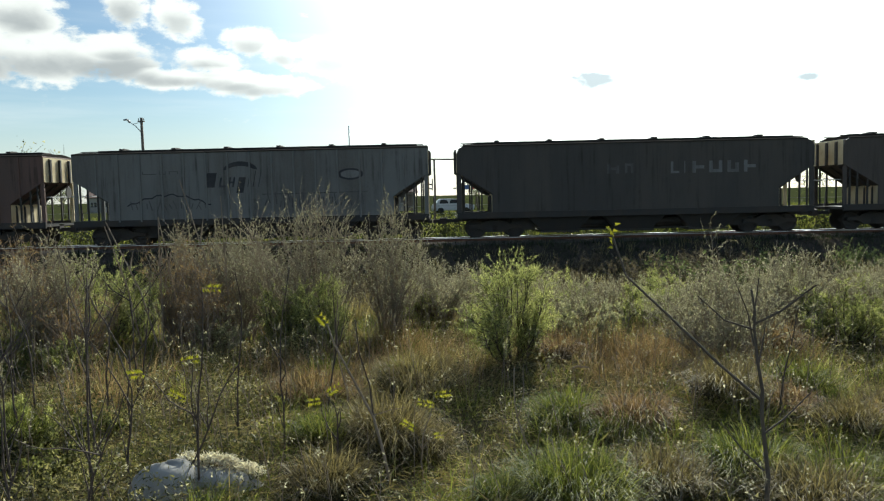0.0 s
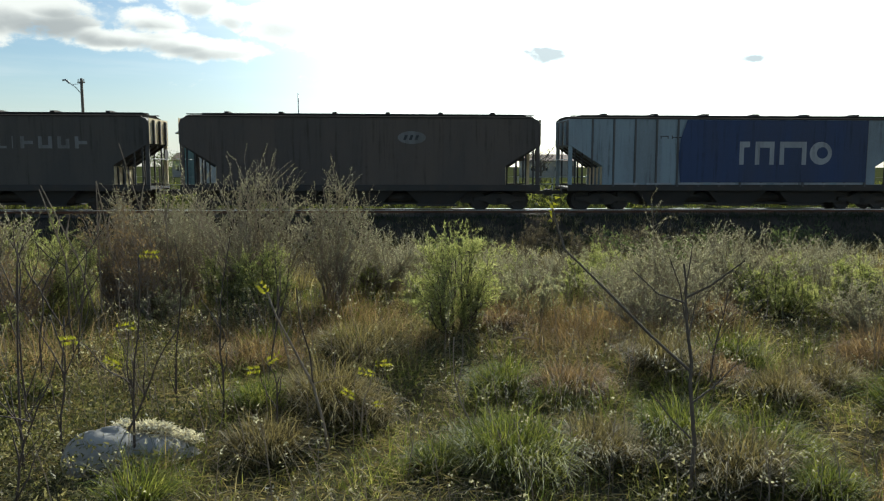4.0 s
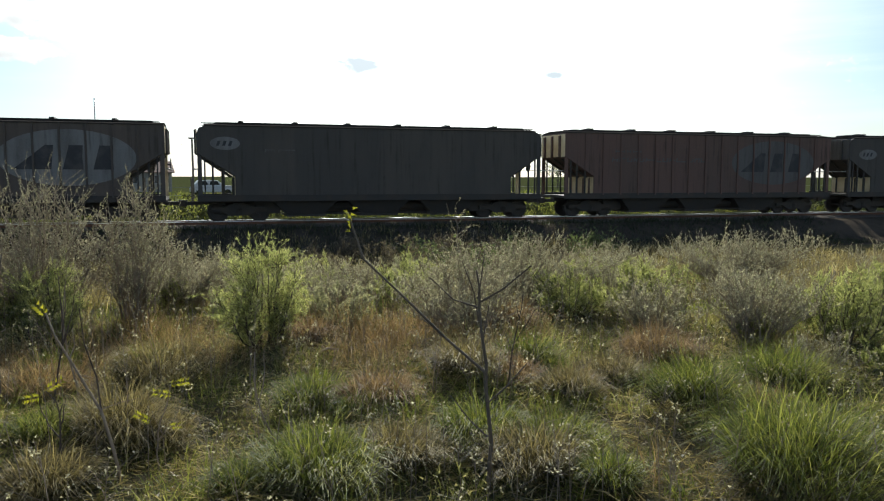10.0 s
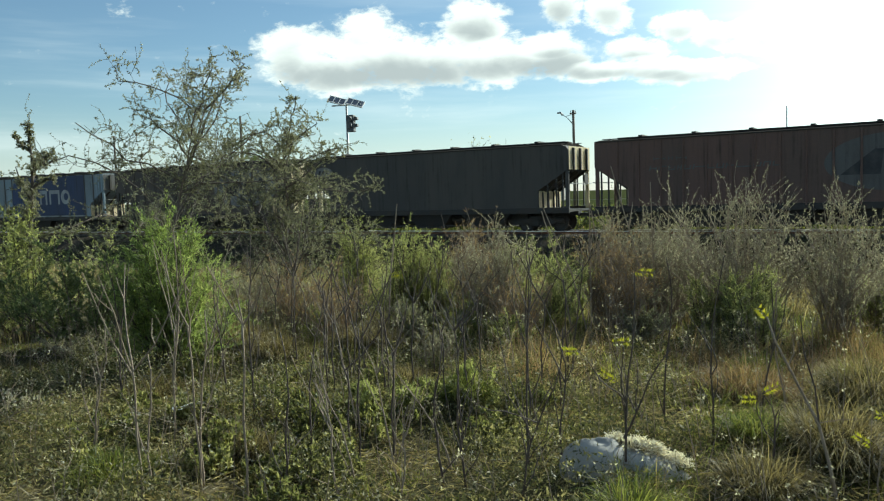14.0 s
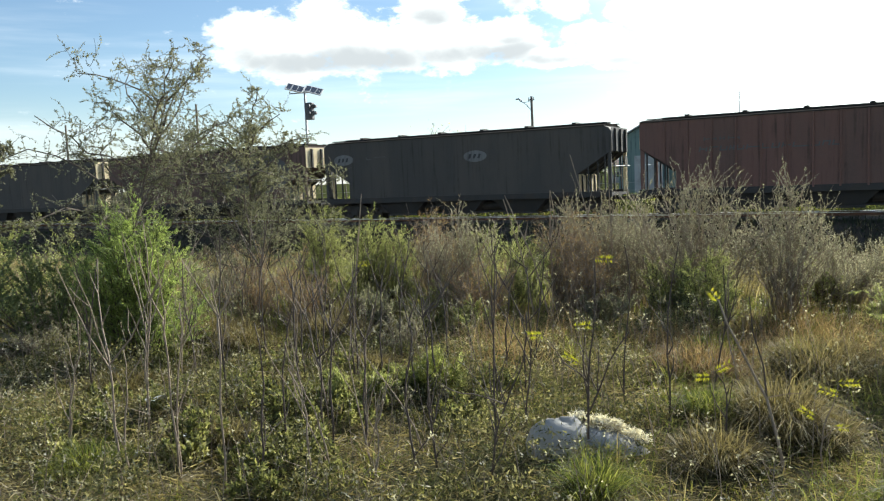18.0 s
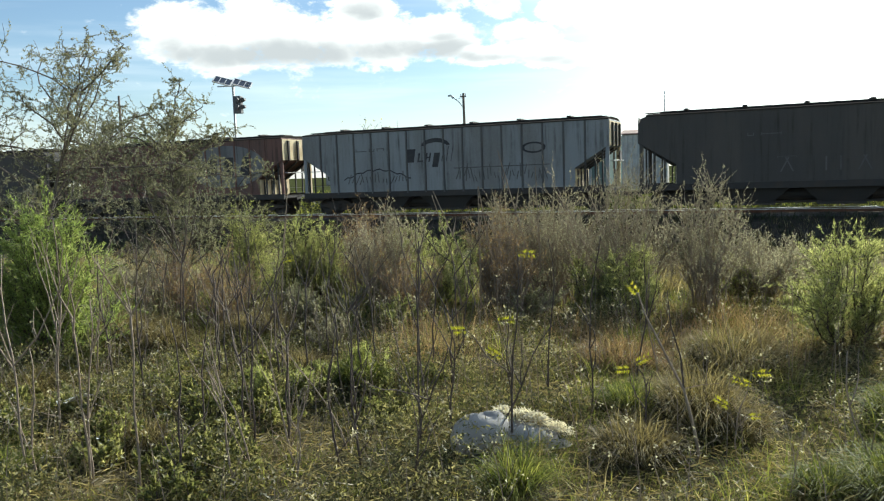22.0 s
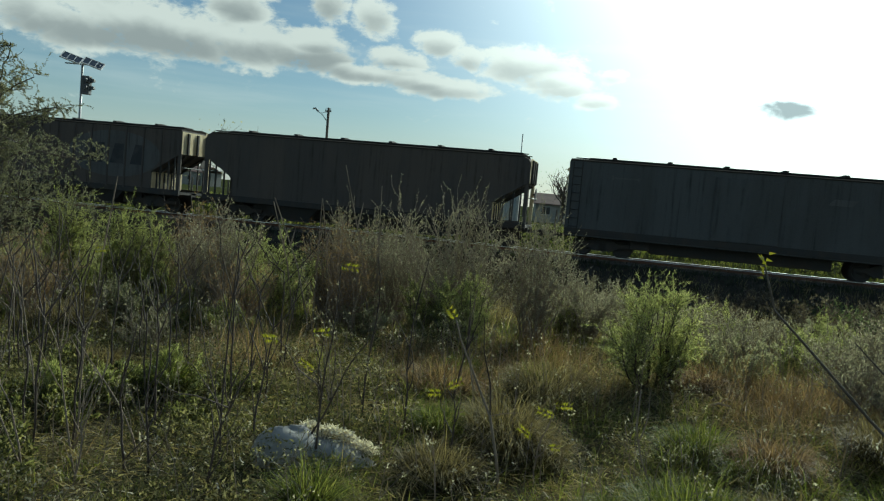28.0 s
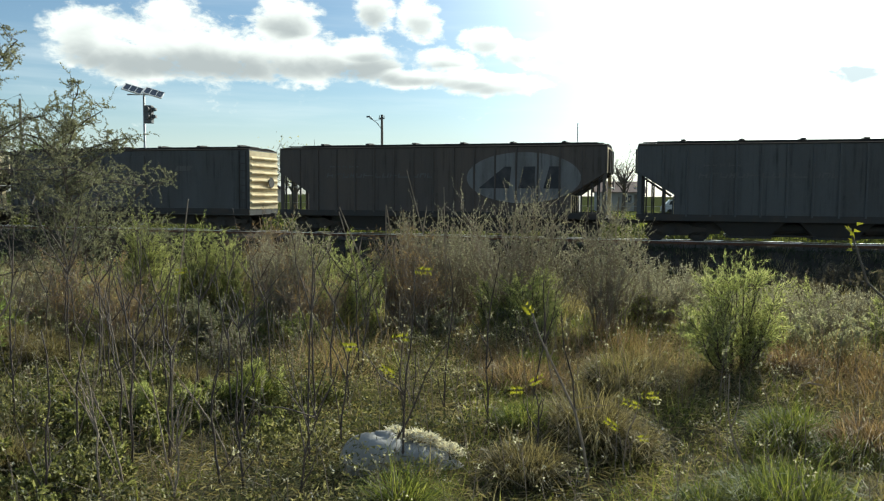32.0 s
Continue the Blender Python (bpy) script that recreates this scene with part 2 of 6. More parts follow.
TIMBER = surface("sleeper_timber", (0.12, 0.10, 0.08), (0.06, 0.05, 0.04), streaks=True)
PAINT = {
    "dark": surface("paint_dark", (0.081, 0.070, 0.063), (0.115, 0.092, 0.076), rough=0.75, stain=0.5, streaks=True, shine=0.25),
    "black": surface("paint_black", (0.063, 0.059, 0.055), (0.092, 0.081, 0.070), rough=0.7, stain=0.5, streaks=True, shine=0.25),
    "brown": surface("paint_brown", (0.128, 0.081, 0.068), (0.092, 0.072, 0.062), rough=0.75, stain=0.5, streaks=True, shine=0.25),
    "red": surface("paint_red", (0.151, 0.084, 0.068), (0.101, 0.073, 0.061), rough=0.7, stain=0.5, streaks=True, shine=0.25),
    "grey": surface("paint_grey", (0.236, 0.250, 0.257), (0.142, 0.132, 0.119), rough=0.75, stain=0.6, streaks=True, shine=0.25),
    "dingy": surface("paint_dingy", (0.169, 0.169, 0.162), (0.101, 0.092, 0.081), rough=0.75, stain=0.6, streaks=True, shine=0.25),
    "pale": surface("paint_pale", (0.230, 0.284, 0.317), (0.149, 0.155, 0.162), rough=0.7, stain=0.5, streaks=True, shine=0.25),
    "navy": surface("paint_navy", (0.034, 0.054, 0.121), (0.047, 0.054, 0.081), rough=0.6, stain=0.5, streaks=True, shine=0.25),
    "slate": surface("paint_slate", (0.086, 0.088, 0.089), (0.065, 0.062, 0.059), rough=0.7, stain=0.5, streaks=True, shine=0.25),
}
# Sunlight falling on the wagon ends, put into the paint tone.
SUNLIT_CREAM = surface("sunlit_cream", (0.72, 0.58, 0.38), (0.50, 0.34, 0.19), rough=0.8, stain=1.0, shine=0.1)
DECAL = surface("faded_white", (0.17, 0.17, 0.17), (0.09, 0.085, 0.08), stain=1.2, streaks=True)
CHALK = surface("chalky_white", (0.30, 0.31, 0.32), (0.18, 0.18, 0.18), stain=1.2, streaks=True)
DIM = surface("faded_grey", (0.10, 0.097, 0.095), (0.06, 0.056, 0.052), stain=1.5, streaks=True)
INK = surface("faded_ink", (0.036, 0.036, 0.040), (0.085, 0.08, 0.076), stain=1.5)
SOOT = surface("sooty_roof", (0.050, 0.045, 0.040), (0.035, 0.031, 0.028), rough=0.95, stain=0.8, shine=0.0)
GREASE = surface("greasy_iron", (0.030, 0.028, 0.026), (0.055, 0.04, 0.03), rough=0.7)
GALV = surface("galvanised", (0.35, 0.36, 0.36), (0.22, 0.21, 0.2), rough=0.5, metal=0.6)
POLE_WOOD = surface("pole_wood", (0.16, 0.13, 0.10), (0.09, 0.075, 0.06), streaks=True)
PANEL = surface("solar_cells", (0.06, 0.07, 0.09), (0.05, 0.055, 0.075), rough=0.25, stain=5)
SIGNAL_BLACK = surface("signal_black", (0.09, 0.095, 0.10), (0.06, 0.06, 0.06), rough=0.6)
LENS = surface("signal_lens", (0.25, 0.05, 0.04), (0.15, 0.03, 0.03), rough=0.2)
BARK = surface("bark", (0.10, 0.08, 0.062), (0.06, 0.048, 0.04), grain=60, stain=4)
TWIG = surface("dry_twig", (0.24, 0.19, 0.142), (0.15, 0.118, 0.09), grain=60, stain=6, shine=0.2)
TWIG_RED = surface("young_twig", (0.075, 0.056, 0.045), (0.05, 0.039, 0.033), grain=60, stain=6)
SACK = surface("woven_sack", (0.37, 0.355, 0.33), (0.27, 0.26, 0.24), rough=0.9, stain=3, grain=160, spread=0.12, bump=0.15, shine=0.1)
PAPER = surface("paper_litter", (0.68, 0.68, 0.66), (0.5, 0.48, 0.45), stain=8)
WALL = surface("rendered_wall", (0.27, 0.26, 0.235), (0.17, 0.16, 0.145), stain=0.8)
ROOF = surface("roof_sheet", (0.22, 0.14, 0.11), (0.13, 0.09, 0.075), stain=1.0)
GLASS = surface("dark_glass", (0.03, 0.035, 0.04), rough=0.1)
CLOTH = [surface("cloth_%s" % n, c, stain=4) for n, c in (("white", (0.7, 0.7, 0.68)), ("blue", (0.12, 0.18, 0.35)), ("red", (0.4, 0.08, 0.07)))]
LEAF_WALL = surface("green_sheet", (0.15, 0.21, 0.20), (0.10, 0.145, 0.135), stain=0.8, streaks=True, shine=0.1)
CAR = surface("car_paint", (0.55, 0.56, 0.57), (0.45, 0.45, 0.45), rough=0.3, stain=3)
RUBBER = surface("rubber", (0.02, 0.02, 0.02), rough=0.9)
GRASS_GREEN = leafy("grass_green", (0.075, 0.105, 0.022), (0.19, 0.215, 0.050), (0.40, 0.40, 0.13), 0.55)
GRASS_DRY = leafy("grass_dry", (0.12, 0.10, 0.052), (0.26, 0.215, 0.105), (0.47, 0.41, 0.24), 0.48)
GRASS_RED = leafy("grass_reddish", (0.16, 0.105, 0.060), (0.30, 0.205, 0.115), (0.47, 0.36, 0.22), 0.5)
FLUFF = leafy("pale_shavings", (0.62, 0.58, 0.51), (0.78, 0.75, 0.69), (0.88, 0.86, 0.81), 0.45)
LEAF_WILLOW = leafy("leaf_willow", (0.13, 0.135, 0.095), (0.22, 0.225, 0.16), (0.36, 0.355, 0.27), 0.55)
LEAF_GREEN = leafy("leaf_green", (0.20, 0.235, 0.09), (0.355, 0.385, 0.17), (0.56, 0.565, 0.315), 0.7)
LEAF_BRIGHT = leafy("leaf_bright", (0.17, 0.24, 0.075), (0.30, 0.38, 0.13), (0.48, 0.53, 0.24), 0.68)
LEAF_GREY = leafy("leaf_grey", (0.19, 0.182, 0.142), (0.345, 0.33, 0.262), (0.56, 0.54, 0.455), 0.58)
LEAF_OLIVE = leafy("leaf_olive", (0.20, 0.205, 0.14), (0.33, 0.335, 0.235), (0.50, 0.50, 0.39), 0.62)
LEAF_YELLOW = leafy("leaf_yellow", (0.20, 0.22, 0.025), (0.30, 0.30, 0.03), (0.40, 0.37, 0.05), 0.45)
LEAF_COVER = leafy("leaf_cover", (0.040, 0.046, 0.020), (0.125, 0.125, 0.052), (0.44, 0.405, 0.215), 0.46)
LEAF_BRAMBLE = leafy("leaf_bramble", (0.085, 0.105, 0.040), (0.24, 0.25, 0.098), (0.56, 0.54, 0.30), 0.6)
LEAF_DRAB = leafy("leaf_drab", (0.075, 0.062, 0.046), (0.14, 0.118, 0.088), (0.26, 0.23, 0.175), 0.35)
# Kept darker than the other leaves: backlight and train shadow put into the tone.
VERGE_SHADE = leafy("leaf_verge_shade", (0.030, 0.036, 0.018), (0.05, 0.058, 0.028), (0.085, 0.09, 0.045), 0.2)
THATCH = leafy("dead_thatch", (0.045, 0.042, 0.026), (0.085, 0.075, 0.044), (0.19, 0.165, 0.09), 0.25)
LEAF_DARK = leafy("leaf_dark", (0.09, 0.12, 0.06), (0.15, 0.19, 0.085), (0.24, 0.27, 0.13), 0.55)

# ---- mesh helpers ----


class Geo:
    """Vertices and faces of one mesh."""

    def __init__(self):
        self.v, self.f = [], []

    def add(self, verts, faces):
        n = len(self.v)
        self.v.extend(tuple(p) for p in verts)
        self.f.extend(tuple(i + n for i in f) for f in faces)
        return self

    def box(self, x0, x1, y0, y1, z0, z1):
        p = [(x, y, z) for x in (x0, x1) for y in (y0, y1) for z in (z0, z1)]
        return self.add(p, [(0, 1, 3, 2), (4, 6, 7, 5), (0, 4, 5, 1), (2, 3, 7, 6), (0, 2, 6, 4), (1, 5, 7, 3)])

    def prism(self, outline, lo, hi, axis="y"):
        """An outline in the plane across the axis, drawn out from lo to hi."""
        at = {"y": lambda a, b, c: (a, c, b), "x": lambda a, b, c: (c, a, b), "z": lambda a, b, c: (a, b, c)}[axis]
        n = len(outline)
        p = [at(a, b, lo) for a, b in outline] + [at(a, b, hi) for a, b in outline]
        return self.add(p, [tuple(range(n)), tuple(range(2 * n - 1, n - 1, -1))] + [(i, i + n, (i + 1) % n + n, (i + 1) % n) for i in range(n)])

    def tube(self, pts, r0, r1, n=6, cap=True):
        pts = [Vector(p) for p in pts]
        rings = []
        for i, p in enumerate(pts):
            way = (pts[min(i + 1, len(pts) - 1)] - pts[max(i - 1, 0)]).normalized()
            side = way.orthogonal().normalized() if i == 0 else (side - way * side.dot(way)).normalized()
            over, r = way.cross(side), r0 + (r1 - r0) * i / (len(pts) - 1)
            rings.append([p + (side * math.cos(6.2832 * j / n) + over * math.sin(6.2832 * j / n)) * r for j in range(n)])
        faces = [(i * n + j, i * n + (j + 1) % n, (i + 1) * n + (j + 1) % n, (i + 1) * n + j) for i in range(len(pts) - 1) for j in range(n)]
        if cap:
            faces += [tuple(range(n - 1, -1, -1)), tuple(range((len(pts) - 1) * n, len(pts) * n))]
        return self.add([q for r in rings for q in r], faces)

    def mesh(self, name, material=None, bevel=0.0, smooth=False):
        me = bpy.data.meshes.new(name)
        me.from_pydata(self.v, [], self.f)
        bm = bmesh.new()
        bm.from_mesh(me)
        bmesh.ops.recalc_face_normals(bm, faces=bm.faces)
        if bevel:
            sharp = [e for e in bm.edges if len(e.link_faces) == 2 and e.calc_face_angle(0) > 0.5]
            bmesh.ops.bevel(bm, geom=sharp, offset=bevel, segments=2, affect="EDGES", profile=0.5)
        bm.to_mesh(me)
        bm.free()
        me.polygons.foreach_set("use_smooth", [smooth] * len(me.polygons))
        if material:
            me.materials.append(material)
        return me


def part(name, geo, material, parent, label="", bevel=0.0, at=None, smooth=False):
    """One mesh object under a thing or a part; geo may be a ready mesh, shared."""
    me = geo if isinstance(geo, bpy.types.Mesh) else geo.mesh(name, None, bevel, smooth)
    if not me.materials:
        me.materials.append(material)
    ob = new(name, me)
    if me.materials[0] is not material:
        ob.material_slots[0].link = "OBJECT"
        ob.material_slots[0].material = material
    ob.parent = parent
    if at is not None:
        ob.matrix_basis = at
    return tagged(ob, label)


def thing(name, m, label, category, group=""):
    ob = new(name)
    ob.matrix_basis = m
    ob.empty_display_size = 0.3
    return tagged(ob, label, category, group)


def sheet(name, verts, faces, material, parent=None):
    """A mesh from arrays, all faces of one size."""
    me = bpy.data.meshes.new(name)
    verts, faces = np.asarray(verts, np.float32).reshape(-1, 3), np.asarray(faces, np.int32)
    me.vertices.add(len(verts))
    me.vertices.foreach_set("co", verts.ravel())
    k = faces.shape[1]
    me.loops.add(faces.size)
    me.loops.foreach_set("vertex_index", faces.ravel())
    me.polygons.add(len(faces))
    me.polygons.foreach_set("loop_start", np.arange(0, faces.size, k, dtype=np.int32))
    me.update(calc_edges=True)
    me.materials.append(material)
    ob = new(name, me)
    ob.parent = parent
    return ob


# ---- ground and track ----
RAIL_Z, TRACK_Y, SKEW = -0.055, 34.78, 0.0226
LINE = Matrix.Rotation(-SKEW, 4, "Z")


def ease(v, lo, hi):
    k = np.clip((v - lo) / (hi - lo), 0, 1)
    return k * k * (3 - 2 * k)


def ground_z(x, y):
    y = y + SKEW * x * ease(y, 14, 26) * (1 - ease(y, 60, 90))
    z = -1.1 * ease(y, 8, 25) + 0.82 * ease(y, 29.8, 32.1) + 0.30 * ease(y, 37, 46)
    bumps = 0.05 * np.sin(1.3 * x + 0.7 * y) + 0.04 * np.sin(2.1 * x - 1.7 * y + 1) + 0.03 * np.sin(3.7 * x + 2.9 * y)
    return z + bumps * (1 - ease(y, 26, 29))


def make_ground():
    xs = np.concatenate([-np.geomspace(2500, 26, 14), np.arange(-24, 20, 0.5), np.geomspace(21, 2500, 14)])
    ys = np.concatenate([-np.geomspace(2500, 8, 10), np.arange(-6, 48, 0.5), np.geomspace(50, 3000, 16)])
    gx, gy = np.meshgrid(xs, ys)
    v = np.stack([gx, gy, ground_z(gx, gy)], -1).reshape(-1, 3)
    n, rows = len(xs), len(ys)
    i = (np.arange(rows - 1)[:, None] * n + np.arange(n - 1)).ravel()
    q = np.stack([i, i + 1, i + n + 1, i + n], -1)
    ob = sheet("ground", v, q, FIELD)
    ob.data.materials.append(SOIL)
    cy = v[q].mean(1)[:, 1]
    ob.data.materials.append(CINDER)
    ob.data.materials.append(BANK)
    ob.data.polygons.foreach_set("material_index", (cy < 26).astype(np.int32) + 3 * ((cy >= 26) & (cy < 33.5)).astype(np.int32) + 2 * ((cy >= 33.5) & (cy < 37.6)).astype(np.int32))
    ob.data.polygons.foreach_set("use_smooth", [True] * len(q))
    tagged(ob, "rough grassy ground falling to the railway", "ground", kind="structure")


make_ground()


def make_track():
    g = Geo()
    z = RAIL_Z
    prof = [(TRACK_Y - 3.4, z - 0.75), (TRACK_Y - 1.75, z - 0.22), (TRACK_Y - 1.2, z - 0.17), (TRACK_Y + 1.2, z - 0.17), (TRACK_Y + 1.75, z - 0.22), (TRACK_Y + 3.4, z - 0.75)]
    bed = Geo()
    n = 220
    rng = np.random.default_rng(3)
    pts = []
    for i in range(n + 1):
        x = -130 + 230 * i / n
        pts += [(x, y + rng.normal(0, 0.05), zz + rng.normal(0, 0.02)) for y, zz in prof]
    k = len(prof)
    bed.add(pts, [(i * k + j, i * k + j + 1, (i + 1) * k + j + 1, (i + 1) * k + j) for i in range(n) for j in range(k - 1)])
    ob = new("track_bed", bed.mesh("track_bed", BALLAST))
    ob.matrix_basis = LINE
    tagged(ob, "dark stone ballast bank under the rails", "track bed", kind="structure")
    track = thing("railway_track", LINE, "single metre-gauge track with worn bright rails", "railway track")
    for y in (TRACK_Y - 0.535, TRACK_Y + 0.535):
        base = [(y - 0.06, z - 0.14), (y + 0.06, z - 0.14), (y + 0.06, z - 0.125), (y + 0.012, z - 0.11), (y + 0.012, z - 0.04), (y + 0.034, z - 0.03), (y + 0.034, z - 0.006), (y - 0.034, z - 0.006), (y - 0.034, z - 0.03), (y - 0.012, z - 0.04), (y - 0.012, z - 0.11), (y - 0.06, z - 0.125)]
        rail = part("rail", Geo().prism(base, -130, 100, "x"), RUST, track, "rusty rail")
        part("rail_head", Geo().box(-130, 100, y - 0.036, y + 0.036, z - 0.022, z), STEEL_RAIL, rail, "bright worn rail head")
    tie = Geo().box(-0.11, 0.11, -0.95, 0.95, -0.14, 0.0).mesh("sleeper", TIMBER, 0.01)
    for i in range(290):
        part("sleeper", tie, TIMBER, track, at=pose(-105 + 0.62 * i, TRACK_Y, z - 0.14, 0, 0, rng.normal(0, 0.6)))


make_track()

# ---- the train ----
HALF, BOX_HALF, WIDE, PITCH = 7.62, 7.19, 1.38, 16.461
SILL, EAVE, TOP = 1.05, 3.96, 4.11
START, SPEED, GAIN = -16.583, 6.3795, 0.02768


def train_x(t):
    """How far the train has run to the left after t seconds."""
    return SPEED * t + GAIN * t * t


SHARED = {}


def shared(key, build, bevel=0.0, smooth=False):
    if key not in SHARED:
        SHARED[key] = build().mesh(key, None, bevel, smooth)
    return SHARED[key]


def side_outline(kind):
    if kind == "box":
        return [(-BOX_HALF, 0.80), (BOX_HALF, 0.80), (BOX_HALF, EAVE), (-BOX_HALF, EAVE)]
    low, cut, mid, deep = SILL, 1.5, 1.92, 2.78
    r = 0.32 if kind == "smooth" else 0.03
    right = [(HALF - cut, low), (HALF - cut, mid), (HALF - 0.12, deep), (HALF, deep + 0.05), (HALF, EAVE - r), (HALF - r * 0.3, EAVE - r * 0.3), (HALF - r, EAVE)]
    return right + [(-x, z) for x, z in reversed(right)]


def body_geo(kind):
    return Geo().prism(side_outline(kind), -WIDE, WIDE)


def roof_geo(kind):
    k = {"smooth": HALF - 0.3, "ribbed": HALF - 0.02, "box": BOX_HALF - 0.02}[kind]
    return Geo().prism([(-WIDE - 0.03, EAVE - 0.02), (-WIDE - 0.03, EAVE + 0.03), (-0.7, TOP - 0.03), (0.7, TOP - 0.03), (WIDE + 0.03, EAVE + 0.03), (WIDE + 0.03, EAVE - 0.02)], -k, k, "x")


def sloped(x):
    """The lowest z of the side sheet at x."""
    a = abs(x)
    return SILL if a <= HALF - 1.5 else 1.92 + (a - HALF + 1.5) / 1.38 * 0.86


def hopper_geo():
    g = Geo()
    top, low = (1.55, 1.25), (0.75, 1.0)
    v = [(sx * top[0], sy * top[1], 0) for sx, sy in ((-1, -1), (1, -1), (1, 1), (-1, 1))] + [(sx * low[0], sy * low[1], -0.78) for sx, sy in ((-1, -1), (1, -1), (1, 1), (-1, 1))]
    g.add(v, [(0, 1, 5, 4), (1, 2, 6, 5), (2, 3, 7, 6), (3, 0, 4, 7), (4, 5, 6, 7), (3, 2, 1, 0)])
    return g.box(-0.85, 0.85, -1.05, 1.05, -0.86, -0.78)


def frame_geo():
    g = Geo()
    for y in (-0.72, 0.72):
        arch = [(-1.15, 0.40), (-1.15, 0.56), (-0.62, 0.60), (-0.38, 0.74), (0.38, 0.74), (0.62, 0.60), (1.15, 0.56), (1.15, 0.40), (0.72, 0.40), (0.40, 0.24), (-0.40, 0.24), (-0.72, 0.40)]
        g.prism(arch, y - 0.07, y + 0.07)
    return g.box(-0.22, 0.22, -0.72, 0.72, 0.45, 0.80)


def spring_geo():
    """A nest of coils, read as one ribbed block."""
    n, rows = 14, 11
    v = []
    for i in range(rows):
        r = 0.078 if i % 2 else 0.062
        for j in range(n):
            a = 6.28319 * j / n
            v.append((2.6 * r * math.cos(a), r * math.sin(a), 0.30 + 0.024 * i))
    faces = [(i * n + j, i * n + (j + 1) % n, (i + 1) * n + (j + 1) % n, (i + 1) * n + j) for i in range(rows - 1) for j in range(n)]
    return Geo().add(v, faces + [tuple(range(n - 1, -1, -1)), tuple(range((rows - 1) * n, rows * n))])


WHEEL_R = 0.42


def wheel_geo():
    g = Geo()
    ring = [(WHEEL_R, 0.0), (WHEEL_R, 0.09), (WHEEL_R - 0.06, 0.095), (WHEEL_R - 0.08, 0.06), (0.13, 0.05), (0.12, 0.10), (0.0, 0.10), (0.0, -0.06), (0.12, -0.06), (0.13, -0.02), (WHEEL_R - 0.05, -0.02), (WHEEL_R + 0.03, -0.03), (WHEEL_R + 0.03, 0.0)]
    n = 24
    g.tube([(0, -0.58, 0), (0, 0.58, 0)], 0.075, 0.075, 10)
    for sgn in (-1, 1):
        v, f = [], []
        for j in range(n):
            a = 6.28319 * j / n
            v += [(r * math.cos(a), sgn * (0.5 + w), r * math.sin(a)) for r, w in ring]
        k = len(ring)
        f = [(j * k + i, j * k + (i + 1) % k, (j + 1) % n * k + (i + 1) % k, (j + 1) % n * k + i) for j in range(n) for i in range(k)]
        g.add(v, f)
        # lightening holes' rims, so that turning shows
        for j in range(3):
            a = 2.0944 * j
            c = Vector((0.24 * math.cos(a), sgn * 0.56, 0.24 * math.sin(a)))
            g.tube([c, c + Vector((0, sgn * 0.02, 0))], 0.05, 0.05, 8)
    return g


def coupler_geo():
    g = Geo().box(0, 0.62, -0.08, 0.08, 0.68, 0.84)
    return g.prism([(0.55, -0.15), (0.78, -0.17), (0.80, -0.02), (0.70, 0.02), (0.70, 0.16), (0.55, 0.14)], 0.62, 0.90, "z")


def ladder_geo():
    """Rungs and stiles on a side near its end."""
    g = Geo().box(-0.20, -0.165, -0.05, 0.0, 1.0, 3.9).box(0.165, 0.20, -0.05, 0.0, 1.0, 3.9)
    for i in range(8):
        g.tube([(-0.18, -0.045, 1.2 + 0.35 * i), (0.18, -0.045, 1.2 + 0.35 * i)], 0.014, 0.014, 6)
    return g


def end_rib_geo():
    return Geo().prism([(0.0, 0.0), (0.10, 0.05), (0.10, 1.02), (0.0, 1.05)], -0.06, 0.06)


def slope_rib_geo():
    return Geo().prism([(-1.30, -0.86), (0.0, 0.0), (0.06, 0.0), (0.06, -0.05), (-1.22, -0.92)], -0.05, 0.05)


def ellipse(cx, cz, a, b, limit=True, n=48):
    out = []
    for i in range(n):
        t = 6.28319 * i / n
        x, z = cx + a * math.cos(t), cz + b * math.sin(t)
        if limit:
            x = min(x, HALF - 0.05)
            z = max(z, sloped(x) + 0.03)
        out.append((x, z))
    return out


def decal(outline, material, wagon, proud=0.004, name="marking", label=""):
    """A thin painted shape on the side that faces the field."""
    return part(name, Geo().prism(outline, -WIDE - proud, -WIDE - proud + 0.0035), material, wagon, label)


def slanted(x, z, w, h, lean=0.35):
    return [(x, z), (x + w, z), (x + w + lean * h, z + h), (x + lean * h, z + h)]


def bars(wagon, x, z, widths, h, material, gap=0.08, lean=0.0):
    for i, w in enumerate(widths):
        # each mark a stem with one or two strokes, worn unevenly
        k = 0.30 * min(w, h)
        decal(slanted(x, z, k, h, lean), material, wagon, 0.009)
        if w > 0.16:
            if (i * 5 + int(w * 100)) % 3:
                decal(slanted(x + w - k, z, k, h * (1.0 if i % 2 else 0.8), lean), material, wagon, 0.009)
            up = (h - k) * ((i * 3 + int(w * 50)) % 3) / 2
            decal(slanted(x + k + lean * up, z + up, w - k, k * 0.9, lean), material, wagon, 0.0092)
        x += w + gap


def big_oval(wagon, cx=4.05, tone=DECAL):
    decal(ellipse(cx, 2.62, 2.5, 1.1), tone, wagon, 0.006, "oval_marking", "faded pale oval with three dark slanted shapes")
    decal([(cx - 1.95, 2.16), (cx - 0.8, 3.10), (cx - 0.5, 3.10), (cx - 0.6, 2.16)], INK, wagon, 0.011)
    for x in (cx - 0.2, cx + 0.9):
        decal([(x, 2.16), (x + 0.75, 2.16), (x + 0.72, 2.6), (x + 0.75, 3.10), (x + 0.25, 3.10)], INK, wagon, 0.011)


